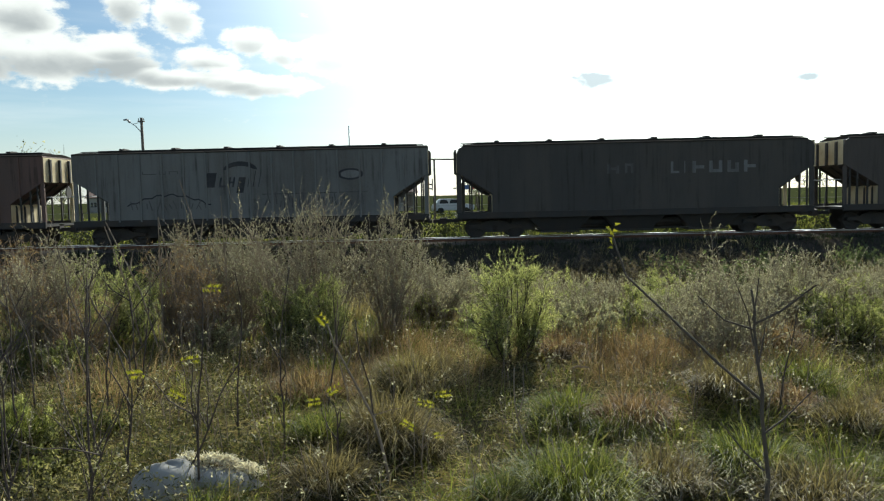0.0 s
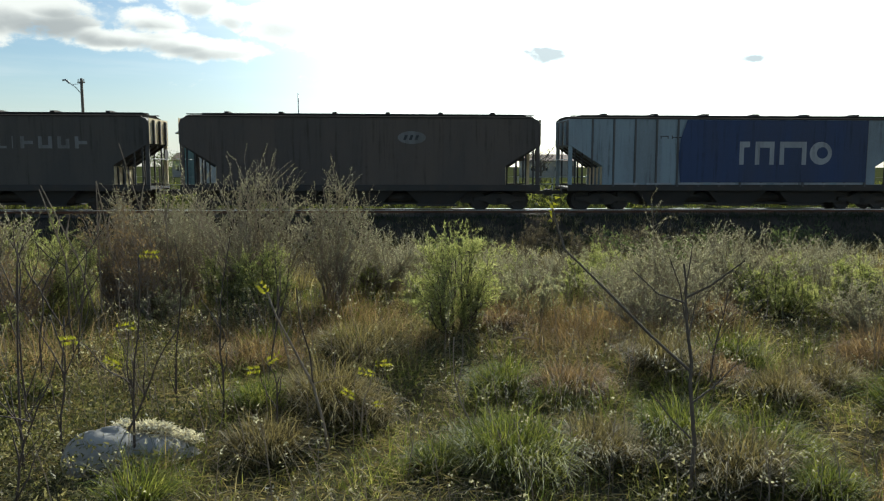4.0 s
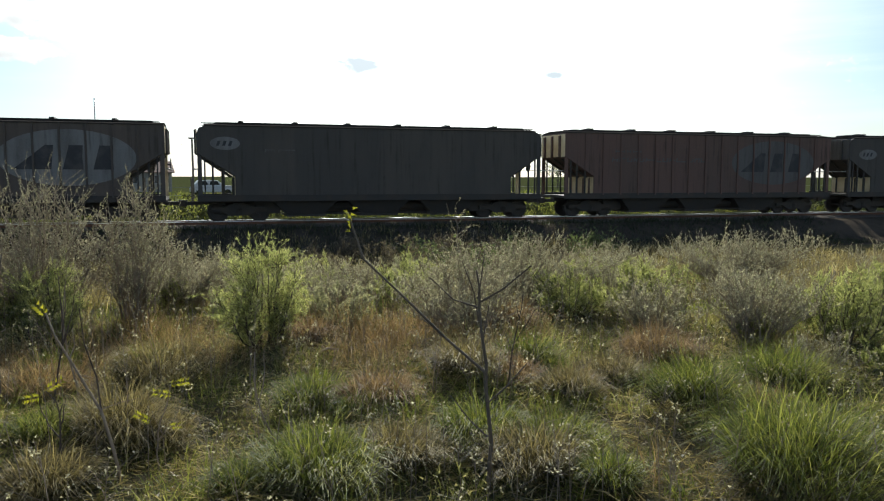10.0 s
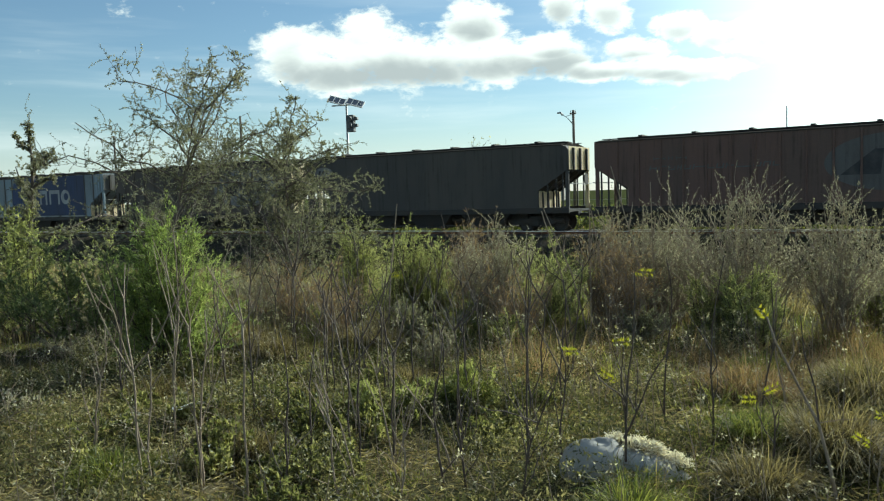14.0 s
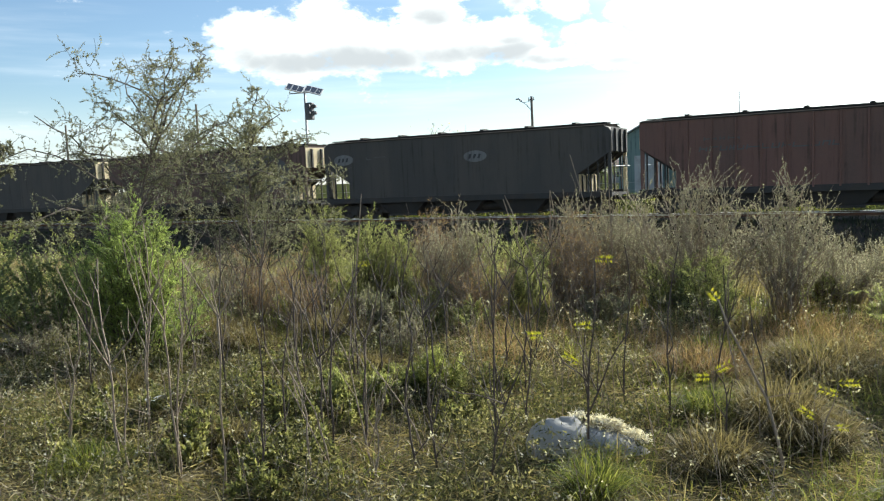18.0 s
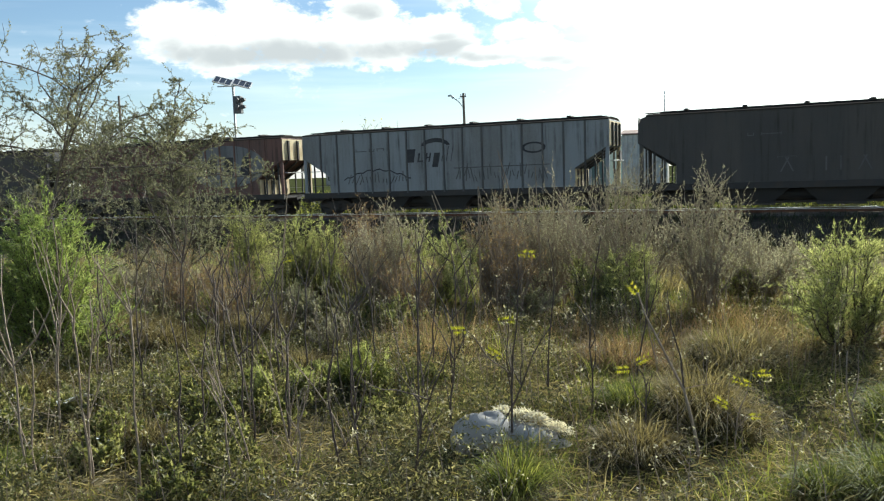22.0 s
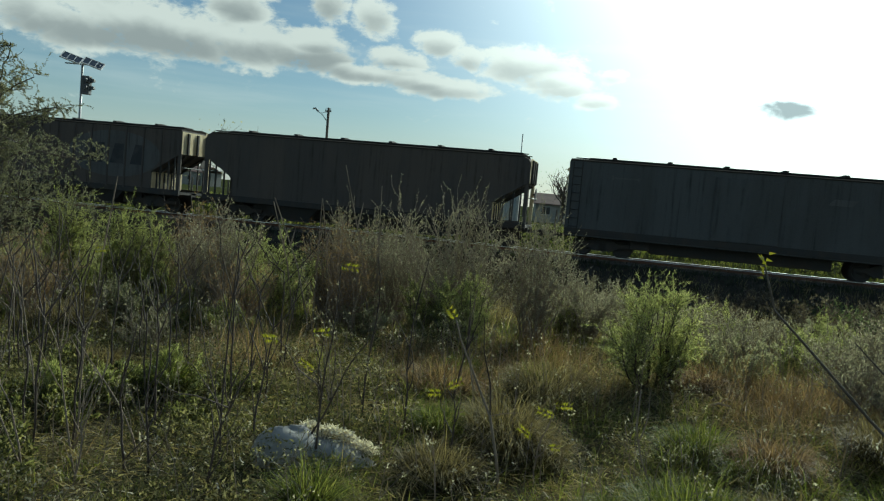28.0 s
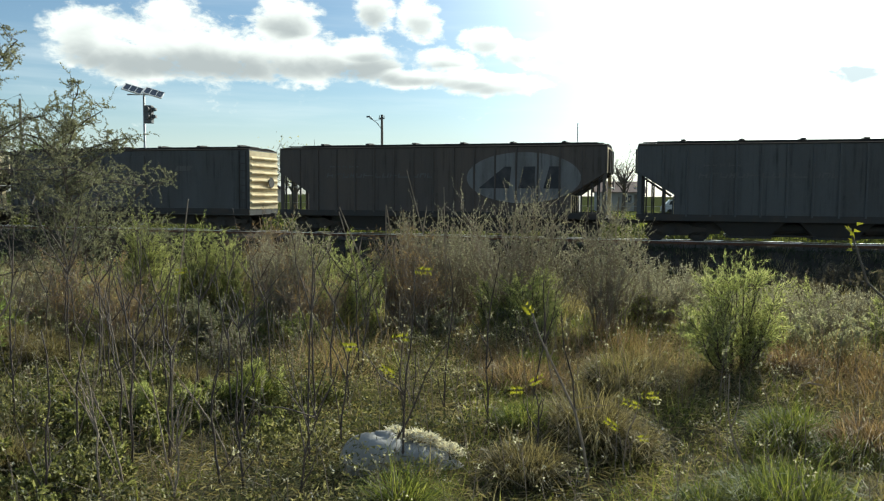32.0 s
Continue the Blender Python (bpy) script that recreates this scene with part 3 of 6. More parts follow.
def small_oval(wagon, cx, cz):
    decal(ellipse(cx, cz, 0.6, 0.27, False, 24), DECAL, wagon, 0.006, "oval_marking", "small pale oval marking")
    for i in range(3):
        decal(slanted(cx - 0.36 + 0.24 * i, cz - 0.1, 0.12, 0.2), INK, wagon, 0.011)


LIVERY = {
    # kind, side paint, end paint, label
    0: ("ribbed", "brown", "rust-brown hopper wagon with sunlit cream end"),
    1: ("ribbed", "dingy", "dirty pale grey ribbed hopper wagon with dark lettering shapes"),
    2: ("smooth", "black", "blackened smooth-sided hopper wagon with faded pale letter shapes"),
    3: ("smooth", "dark", "dark smooth-sided hopper wagon with a small pale oval"),
    4: ("ribbed", "pale", "pale blue-grey hopper wagon with a navy panel and white letter shapes"),
    5: ("ribbed", "dark", "dark hopper wagon with a large faded oval"),
    6: ("smooth", "black", "black smooth-sided hopper wagon with a small oval by its end"),
    7: ("ribbed", "brown", "red-brown ribbed hopper wagon with a large worn oval"),
    8: ("smooth", "black", "black smooth-sided hopper wagon with two small ovals"),
    9: ("ribbed", "red", "rusty red hopper wagon with a large pale oval"),
    10: ("ribbed", "grey", "streaked light grey ribbed hopper wagon with dark lettering shapes"),
    11: ("smooth", "black", "plain soot-black smooth-sided hopper wagon"),
    12: ("ribbed", "dark", "dark brown ribbed hopper wagon with a faint large oval"),
    13: ("smooth", "dark", "plain dark brown smooth-sided hopper wagon"),
    14: ("box", "slate", "slate-grey boxcar with a ribbed end in sunlit cream"),
    15: ("ribbed", "dark", "dark brown hopper wagon with a large pale oval"),
    16: ("ribbed", "slate", "grey-black hopper wagon with a large pale oval"),
    17: ("smooth", "black", "black smooth-sided hopper wagon"),
    18: ("ribbed", "brown", "brown ribbed hopper wagon"),
}
WAGONS, WHEELS = [], []


def make_wagon(index):
    kind, tone, label = LIVERY[index]
    paint = PAINT[tone]
    half = BOX_HALF if kind == "box" else HALF
    w = thing("boxcar" if kind == "box" else "hopper_wagon", LINE @ pose(START + PITCH * (index - 0.5), TRACK_Y, RAIL_Z), label, "boxcar" if kind == "box" else "hopper wagon", "wagons of the freight train")
    part("body", shared("body_" + kind, lambda: body_geo(kind), 0.02), paint, w)
    roof = part("roof", shared("roof_" + kind, lambda: roof_geo(kind), 0.01), SOOT, w, "dusty dark roof")
    part("hatch_trough", shared("trough_%d" % round(half * 100), lambda: Geo().box(-half + 0.75, half - 0.5, -0.42, 0.42, TOP - 0.04, TOP + 0.065), 0.01), GREASE, roof)
    clamp = shared("clamp", lambda: Geo().box(-0.09, 0.09, -0.5, 0.5, 0.0, 0.06).box(-0.04, 0.04, -0.2, 0.2, 0.05, 0.085))
    for i in range(6):
        part("hatch_clamp", clamp, GREASE, roof, at=pose(-half + 1.8 + 2.3 * i, 0, TOP + 0.065))
    walk_board = shared("running_board_%d" % round(half * 100), lambda: Geo().box(-half + 0.2, half - 0.2, -0.12, 0.12, 0, 0.03))
    for y in (-0.75, 0.75):
        part("running_board", walk_board, SOOT, roof, at=pose(0, y, TOP - 0.02))
    for y in (-WIDE + 0.02, WIDE - 0.02):
        part("side_sill", shared("sill_%d" % round(half * 100), lambda: Geo().box(-half, half, -0.06, 0.06, 0.86, SILL + 0.08), 0.01), GREASE, w, at=pose(0, y, 0))
    part("centre_sill", shared("centre_sill_%d" % round(half * 100), lambda: Geo().box(-half, half, -0.22, 0.22, 0.72, 1.04)), GREASE, w)
    if kind == "ribbed":
        for i in range(15):
            x = -6.58 + 0.94 * i
            lo = sloped(x)
            rib = shared("rib_%d" % round(lo * 100), lambda: Geo().prism([(-0.045, 0), (0.045, 0), (0.03, 0.06), (-0.03, 0.06)], lo, EAVE - 0.02, "z"), 0.0)
            # On grey and pale sides the ribs are darker than the sheet.
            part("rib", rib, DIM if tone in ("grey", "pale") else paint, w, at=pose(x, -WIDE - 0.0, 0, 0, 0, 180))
            part("rib", rib, paint, w, at=pose(x, WIDE, 0))
    for sgn, turn in ((1, 0), (-1, 180)):
        spin = pose(0, 0, 0, 0, 0, turn)
        if kind != "box":
            part("end_platform", shared("platform", lambda: Geo().box(HALF - 1.55, HALF, -WIDE + 0.05, WIDE - 0.05, 0.92, 1.02)), GREASE, w, at=spin)
            # Right-end ribs go dark: their shadows on the sheet, put into the colour.
            for y in (-0.85, 0.0, 0.85):
                part("end_rib", shared("end_rib", end_rib_geo), GREASE if sgn > 0 else paint, w, at=spin @ pose(HALF, y, 2.80))
                part("slope_rib", shared("slope_rib", slope_rib_geo), GREASE, w, at=spin @ pose(HALF - 0.12, y, 2.76))
            # End sheet and hopper end carry the sunlit tone as colour.
            part("end_sheet", shared("end_sheet", lambda: Geo().box(HALF + 0.002, HALF + 0.012, -WIDE + 0.04, WIDE - 0.04, 2.84, EAVE - 0.06)), SUNLIT_CREAM if index not in (4, 8, 11) else DIM, w, "end sheet in sunlit cream", at=spin)
            wall = part("hopper_end", shared("hopper_end", lambda: Geo().box(HALF - 1.497, HALF - 1.482, -WIDE + 0.05, WIDE - 0.05, 1.06, 1.90)), SUNLIT_CREAM, w, "hopper end under the slope in sunlit cream", at=spin)
            # Right-end stiffeners are dark too, as on the end ribs.
            for y in (-0.95, -0.3, 0.35, 0.98):
                part("stiffener", shared("stiffener", lambda: Geo().prism([(0.0, 0.0), (0.07, 0.0), (0.05, 0.72), (0.0, 0.80)], -0.035, 0.035)), GREASE if sgn > 0 else paint, wall, at=pose(HALF - 1.482, y, 1.08))
            # The far right-end post is pale to paint its sunlit face.
            for y in (-WIDE + 0.09, WIDE - 0.09):
                part("corner_post", shared("corner_post", lambda: Geo().box(-0.13, 0.03, -0.05, 0.05, 1.0, 2.86)), SUNLIT_CREAM if sgn > 0 and y > 0 else paint, w, at=spin @ pose(HALF - 0.05, y, 0))
            for y in (-WIDE + 0.05, WIDE - 0.05):
                for x, hi in ((HALF - 0.30, 2.70), (HALF - 0.62, 2.50), (HALF - 1.05, 2.22)):
                    part("end_post", shared("post_%d" % round(hi * 100), lambda: Geo().box(-0.032, 0.032, -0.032, 0.032, 1.0, hi)), GREASE, w, at=spin @ pose(x, y, 0))
            part("hand_rail", shared("hand_rail", lambda: Geo().tube([(HALF, -1.2, 2.2), (HALF + 0.14, -1.2, 2.2), (HALF + 0.14, 1.2, 2.2), (HALF, 1.2, 2.2)], 0.02, 0.02, 6)), GALV, w, at=spin)
        else:
            # The boxcar's end and its corrugations take the same sunlit tone.
            part("end_sheet", shared("box_end", lambda: Geo().box(BOX_HALF + 0.002, BOX_HALF + 0.02, -WIDE + 0.03, WIDE - 0.03, 1.1, EAVE - 0.05)), SUNLIT_CREAM, w, "sunlit cream end", at=spin)
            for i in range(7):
                part("end_corrugation", shared("corrugation", lambda: Geo().prism([(0, -0.09), (0.09, -0.02), (0.09, 0.02), (0, 0.09)], -WIDE + 0.1, WIDE - 0.1)), SUNLIT_CREAM, w, at=spin @ pose(BOX_HALF + 0.02, 0, 1.4 + 0.36 * i))
        if kind == "box":
            part("ladder", shared("ladder", ladder_geo), GREASE, w, at=pose(sgn * (BOX_HALF - 0.35), -WIDE, 0))
        part("coupler", shared("coupler", coupler_geo, 0.01), GREASE, w, at=spin @ pose(half - 0.1, 0, 0))
        bogie = part("bogie", shared("bogie_frame", frame_geo, 0.015), GREASE, w, at=pose(sgn * (half - 1.65), 0, 0))
        for y in (-0.74, 0.74):
            part("spring_pack", shared("springs", spring_geo), GREASE, bogie, at=pose(0, y, 0))
        for x in (-0.85, 0.85):
            wheel = part("wheelset", shared("wheelset", wheel_geo), GREASE, bogie, "wheelset with bright treads")
            wheel.matrix_parent_inverse = Matrix.Translation((x, 0, 0))
            wheel.location = (0, 0, WHEEL_R)
            WHEELS.append(wheel)
    part("brake_wheel", shared("brake_wheel_%d" % round(half * 100), lambda: Geo().tube([(half + 0.12, 0.5, 2.4), (half + 0.16, 0.5, 2.4)], 0.26, 0.26, 16).tube([(half, 0.5, 2.4), (half + 0.12, 0.5, 2.4)], 0.03, 0.03, 6)), GREASE, w)
    if kind != "box":
        part("air_reservoir", shared("reservoir", lambda: Geo().tube([(-2.3, -0.5, 0.62), (-0.9, -0.5, 0.62)], 0.24, 0.24, 12)), GREASE, w)
        part("brake_cylinder", shared("cylinder", lambda: Geo().tube([(1.1, -0.55, 0.60), (2.1, -0.55, 0.60)], 0.22, 0.18, 12).box(2.1, 2.5, -0.6, -0.5, 0.5, 0.7)), GREASE, w)
        for x in (-4.75, 4.75):
            part("brake_rigging", shared("rigging", lambda: Geo().box(-0.5, 0.5, -0.7, -0.6, 0.32, 0.98).box(-0.5, 0.5, 0.5, 0.6, 0.32, 0.98).tube([(-0.9, -0.3, 0.4), (0.9, -0.3, 0.5)], 0.05, 0.05, 6)), GREASE, w, at=pose(x, 0, 0))
        for x in (-1.6, 1.6):
            part("outlet_gear", shared("outlet_gear", lambda: Geo().box(-0.85, 0.85, -0.3, 0.3, 0.30, 0.95).tube([(-0.9, -1.0, 0.3), (0.9, -1.0, 0.3)], 0.04, 0.04, 6), 0.02), GREASE, w, at=pose(x, 0, 0))
        for x in (-3.2, 0.0, 3.2):
            part("hopper_outlet", shared("hopper", hopper_geo, 0.01), GREASE, w, at=pose(x, 0, SILL))
    else:
        part("sliding_door", shared("box_door", lambda: Geo().box(-1.3, 1.3, -WIDE - 0.07, -WIDE, 1.15, 3.7).box(-1.25, -1.15, -WIDE - 0.1, -WIDE, 1.2, 3.65), 0.01), paint, w)
        part("tool_box", shared("tool_box", lambda: Geo().box(-3.6, 3.6, -0.6, 0.6, 0.30, 0.85).box(-4.4, -3.6, -0.9, 0.9, 0.42, 0.8), 0.03), GREASE, w)
    mark(index, w)
    WAGONS.append(w)


def mark(index, w):
    """Painted markings, as plain shapes."""
    if index in (5, 7, 9, 12, 15, 16):
        big_oval(w, tone=DIM if index in (7, 12) else DECAL)
        bars(w, -5.0, 3.05, (0.5, 0.2, 0.45), 0.14, DIM, 0.12)
        bars(w, -5.2, 2.62, (0.32, 0.34, 0.3, 0.2, 0.3, 0.5, 0.3, 0.3, 0.32, 0.6, 0.3, 0.28, 0.3), 0.2, DIM, 0.07, 0.25)
    if index in (1, 10):
        x = -0.4
        decal(slanted(x - 1.55, 2.45, 0.42, 0.62, 0.2), INK, w, 0.011, label="dark letter-like shape")
        bars(w, x - 0.95, 2.45, (0.3, 0.26), 0.42, INK, 0.09, 0.2)
        decal(slanted(x - 0.2, 2.2, 0.3, 0.66, 0.2), INK, w, 0.011)
        bars(w, x + 0.28, 2.45, (0.1, 0.1, 0.1), 0.68, INK, 0.13, 0.2)
        arc = [(x + 0.75 * math.cos(a), 3.12 + 0.42 * math.sin(a)) for a in np.linspace(0.15, 2.99, 12)] + [(x + 0.6 * math.cos(a), 3.12 + 0.22 * math.sin(a)) for a in np.linspace(2.8, 0.35, 12)]
        decal(arc, INK, w, 0.012, "swoosh_marking", "dark arched swoosh")
        decal(ellipse(4.3, 2.9, 0.55, 0.25, False, 24), INK, w, 0.010, "oval_marking")
        decal(ellipse(4.3, 2.9, 0.42, 0.17, False, 24), PAINT["grey"], w, 0.014, "oval_marking")
        bars(w, -4.6, 3.05, (0.6, 0.3, 0.4), 0.14, DIM, 0.12)
        # scrawled band low on the sheet
        scrawl = random.Random(70 + index)
        for i in range(26):
            x = 0.6 + 0.17 * i + scrawl.uniform(-0.05, 0.05)
            decal(slanted(x, 1.45 + scrawl.uniform(0, 0.3), 0.045, scrawl.uniform(0.25, 0.6), scrawl.uniform(-0.4, 0.4)), DIM, w, 0.009)
        decal([(0.5, 2.1), (5.0, 2.12), (5.0, 2.16), (0.5, 2.14)], DIM, w, 0.009)
        top = [(-5.3 + 0.18 * i, 1.75 + 0.45 * math.sin(math.pi * i / 20) + 0.05 * math.sin(1.9 * i)) for i in range(21)]
        decal(top + [(x, z - 0.06) for x, z in reversed(top)], INK, w, 0.009)
        for i in range(16):
            decal(slanted(-5.1 + 0.21 * i, 1.45 + scrawl.uniform(0, 0.15), 0.05, scrawl.uniform(0.2, 0.5), scrawl.uniform(-0.6, 0.6)), DIM, w, 0.009)
    if index == 2:
        bars(w, 1.5, 2.62, (0.36, 0.12, 0.5, 0.55, 0.48, 0.5), 0.5, DECAL, 0.22)
        bars(w, -1.2, 2.66, (0.5, 0.35), 0.42, DIM, 0.25)
    if index == 3:
        small_oval(w, 2.1, 3.12)
    if index == 6:
        small_oval(w, -6.5, 3.25)
        bars(w, -4.9, 2.9, (0.4, 0.7), 0.12, DIM, 0.15)
    if index == 8:
        small_oval(w, -6.4, 3.1)
        small_oval(w, 1.1, 2.95)
        bars(w, -5.0, 3.05, (0.3, 0.7), 0.14, DIM, 0.15)
    if index == 11:
        for x, lean in ((-2.2, 0.5), (-1.75, -0.5), (-0.6, 0.0), (-0.1, 0.0), (0.5, 0.5), (0.95, -0.5), (1.5, 0.4)):
            decal(slanted(x, 1.5, 0.06, 0.55, lean), DIM, w, 0.008)
        bars(w, -2.3, 2.05, (0.7,), 0.06, DIM)
    if index in (11, 17):
        bars(w, -3.4, 2.95, (0.25, 0.75), 0.13, DIM, 0.25)
    if index == 14:
        bars(w, -5.4, 3.25, (1.1,), 0.2, DIM)
        decal(slanted(3.0, 2.95, 0.9, 0.25, 0.8), DIM, w, 0.008)
    if index == 4:
        decal([(-2.7, SILL + 0.18), (5.65, SILL + 0.18), (5.65, EAVE - 0.04), (-2.45, EAVE - 0.04), (-2.72, 3.1), (-2.8, 2.4), (-2.76, 1.8)], PAINT["navy"], w, 0.066, "side_panel", "dark navy painted panel")
        for x, wd, h in ((-0.1, 0.45, 1.0), (0.6, 0.85, 1.0), (1.7, 1.2, 1.0)):
            shape = [(x, 2.0), (x, 2.0 + h), (x + wd, 2.0 + h), (x + wd, 2.0 + (h - 0.25 if wd < 0.5 else 0)), (x + wd - 0.2, 2.0 + (h - 0.25 if wd < 0.5 else 0)), (x + wd - 0.2, 2.0 + h - 0.26), (x + 0.2, 2.0 + h - 0.26), (x + 0.2, 2.0)]
            decal(shape, CHALK, w, 0.074, label="white letter-like shape")
        decal(ellipse(3.55, 2.5, 0.5, 0.5, False, 28), CHALK, w, 0.074)
        decal(ellipse(3.62, 2.52, 0.25, 0.25, False, 24), PAINT["navy"], w, 0.079)
        for i in range(8):
            decal([(-5.6 + 1.42 * i, SILL + 0.08), (-4.5 + 1.42 * i, SILL + 0.08), (-4.5 + 1.42 * i, SILL + 0.16), (-5.6 + 1.42 * i, SILL + 0.16)], CHALK, w, 0.066)
        bars(w, -3.6, 3.1, (0.35, 0.75), 0.14, INK, 0.15)


for wagon_index in LIVERY:
    make_wagon(wagon_index)

# ---- beyond the track ----


def make_signal():
    x, y = -28.1, 38.5
    z = float(ground_z(np.array(x), np.array(y)))
    s = thing("crossing_signal", pose(x, y, z, 0, 0, 12), "solar-powered crossing signal on a grey pole", "signal post")
    h = 7.35 - z
    part("pole", Geo().tube([(0, 0, 0), (0, 0, h)], 0.075, 0.06, 12), GALV, s, smooth=True)
    part("base_plate", Geo().box(-0.2, 0.2, -0.2, 0.2, 0, 0.04), GALV, s, bevel=0.005)
    for sx in (-0.53, 0.53):
        panel = part("solar_panel", Geo().box(-0.5, 0.5, -0.34, 0.34, 0, 0.035), PANEL, s, "dark blue solar panel", at=pose(sx * 1.12, -0.05, h + 0.18 - 0.20 * sx, 34, 16, 14))
        part("panel_back", Geo().box(-0.49, 0.49, -0.33, 0.33, -0.012, -0.002), WALL, panel, "pale panel backing")
        part("panel_frame", Geo().box(-0.52, 0.52, -0.37, -0.32, -0.02, 0.045).box(-0.52, 0.52, 0.32, 0.37, -0.02, 0.045).box(-0.53, -0.48, -0.36, 0.36, -0.02, 0.045).box(0.48, 0.53, -0.36, 0.36, -0.02, 0.045).box(-0.19, -0.155, -0.36, 0.36, -0.02, 0.04).box(0.155, 0.19, -0.36, 0.36, -0.02, 0.04), PAPER, panel, "white panel frame")
    part("panel_bracket", Geo().box(-0.95, 0.95, -0.03, 0.03, h - 0.04, h + 0.03), GALV, s)
    head = part("signal_head", Geo().box(0.06, 0.50, -0.22, 0.18, h - 1.62, h - 0.62), SIGNAL_BLACK, s, "black signal head with hooded lenses", bevel=0.03)
    for i in range(2):
        part("lens_hood", Geo().tube([(0.30, -0.18, h - 0.84 - 0.4 * i), (0.30, -0.42, h - 0.86 - 0.4 * i)], 0.15, 0.15, 14), SIGNAL_BLACK, head)
        part("lens", Geo().tube([(0.30, -0.19, h - 0.84 - 0.4 * i), (0.30, -0.2, h - 0.84 - 0.4 * i)], 0.13, 0.13, 14), LENS, head)
        part("side_hood", Geo().prism([(0.42, h - 0.98 - 0.4 * i), (0.72, h - 0.90 - 0.4 * i), (0.70, h - 0.76 - 0.4 * i), (0.42, h - 0.70 - 0.4 * i)], -0.12, 0.10), SIGNAL_BLACK, head)


make_signal()


def make_lamp_post():
    x, y = -18.46, 51.35
    z = float(ground_z(np.array(x), np.array(y)))
    s = thing("street_lamp", pose(x, y, z), "wooden utility pole with a curved lamp arm", "street lamp")
    h = 7.3 - z
    part("pole", Geo().tube([(0, 0, 0), (0.02, 0, h * 0.5), (0, 0, h)], 0.11, 0.085, 12), POLE_WOOD, s, smooth=True)
    part("lamp_arm", Geo().tube([(0, 0, h - 1.0), (-0.35, -0.1, h - 0.55), (-0.75, -0.2, h - 0.25)], 0.03, 0.025, 8), GALV, s)
    lamp = part("lamp_head", Geo().tube([(-0.68, -0.18, h - 0.3), (-0.85, -0.22, h - 0.12), (-1.05, -0.28, h - 0.16)], 0.08, 0.05, 10), GALV, s)
    part("brace", Geo().tube([(0, 0, h - 0.3), (-0.55, -0.15, h - 0.42)], 0.015, 0.015, 6), GALV, s)
    part("cross_arm", Geo().box(-0.24, 0.2, -0.04, 0.04, h - 0.28, h - 0.2), POLE_WOOD, s)
    for dx in (-0.19, 0.15):
        part("insulator", Geo().tube([(dx, 0, h - 0.18), (dx, 0, h - 0.04)], 0.035, 0.025, 8), GALV, s)


make_lamp_post()


def make_mast(x, y, top, r, label, material=GALV):
    z = float(ground_z(np.array(x), np.array(y)))
    s = thing("thin_mast", pose(x, y, z), label, "pole", "thin poles beyond the train")
    part("pole", Geo().tube([(0, 0, 0), (0, 0, (top - z) * 0.6), (0, 0, top - z)], r, r * 0.7, 10), material, s, smooth=True)
    part("cap", Geo().tube([(0, 0, top - z), (0, 0, top - z + 0.06)], r * 0.9, r * 0.5, 10), material, s)


make_mast(-6.18, 62.89, 7.48, 0.055, "thin grey steel mast")
make_mast(-48.83, 38.26, 6.75, 0.09, "weathered wooden pole beyond the train", POLE_WOOD)
make_mast(-42.77, 44.91, 8.2, 0.11, "tall weathered wooden pole", POLE_WOOD)


def make_house(x, y, w, d, h, turn, label, wall=WALL, ridge=1.2):
    z = float(ground_z(np.array(x), np.array(y))) - 0.05
    s = thing("house", pose(x, y, z, 0, 0, turn), label, "house", "houses across the field")
    part("wall", Geo().box(-w / 2, w / 2, -d / 2, d / 2, 0, h), wall, s)
    part("roof", Geo().prism([(-d / 2 - 0.35, h - 0.06), (0, h + ridge), (d / 2 + 0.35, h - 0.06), (d / 2 + 0.35, h + 0.04), (0, h + ridge + 0.12), (-d / 2 - 0.35, h + 0.04)], -w / 2 - 0.3, w / 2 + 0.3, "x"), ROOF, s)
    for i in range(max(1, int(w / 2.6))):
        wx = -w / 2 + 1.2 + 2.4 * i
        win = part("window", Geo().box(wx - 0.55, wx + 0.55, -d / 2 - 0.05, -d / 2 + 0.02, 1.0, 2.0), GALV, s)
        for k in (-0.27, 0.27):
            part("pane", Geo().box(wx + k - 0.23, wx + k + 0.23, -d / 2 - 0.06, -d / 2 - 0.045, 1.06, 1.94), GLASS, win)
    part("door", Geo().box(w / 2 - 1.1, w / 2 - 0.3, -d / 2 - 0.04, -d / 2 + 0.02, 0, 2.05), POLE_WOOD, s)


make_house(-4.6, 98, 5.5, 5.0, 2.3, 8, "small pale house with a rusty roof")
make_house(-29, 135, 9.0, 6.0, 2.8, -6, "long low pale house with a rusty roof")
make_house(-60, 150, 8.0, 6.0, 2.8, 10, "pale house with a low rusty roof")
make_house(34, 155, 10.0, 6.5, 3.0, 4, "distant pale house with a low roof")
make_house(-84, 155, 7.0, 6.0, 2.8, -14, "distant pale house beside trees")


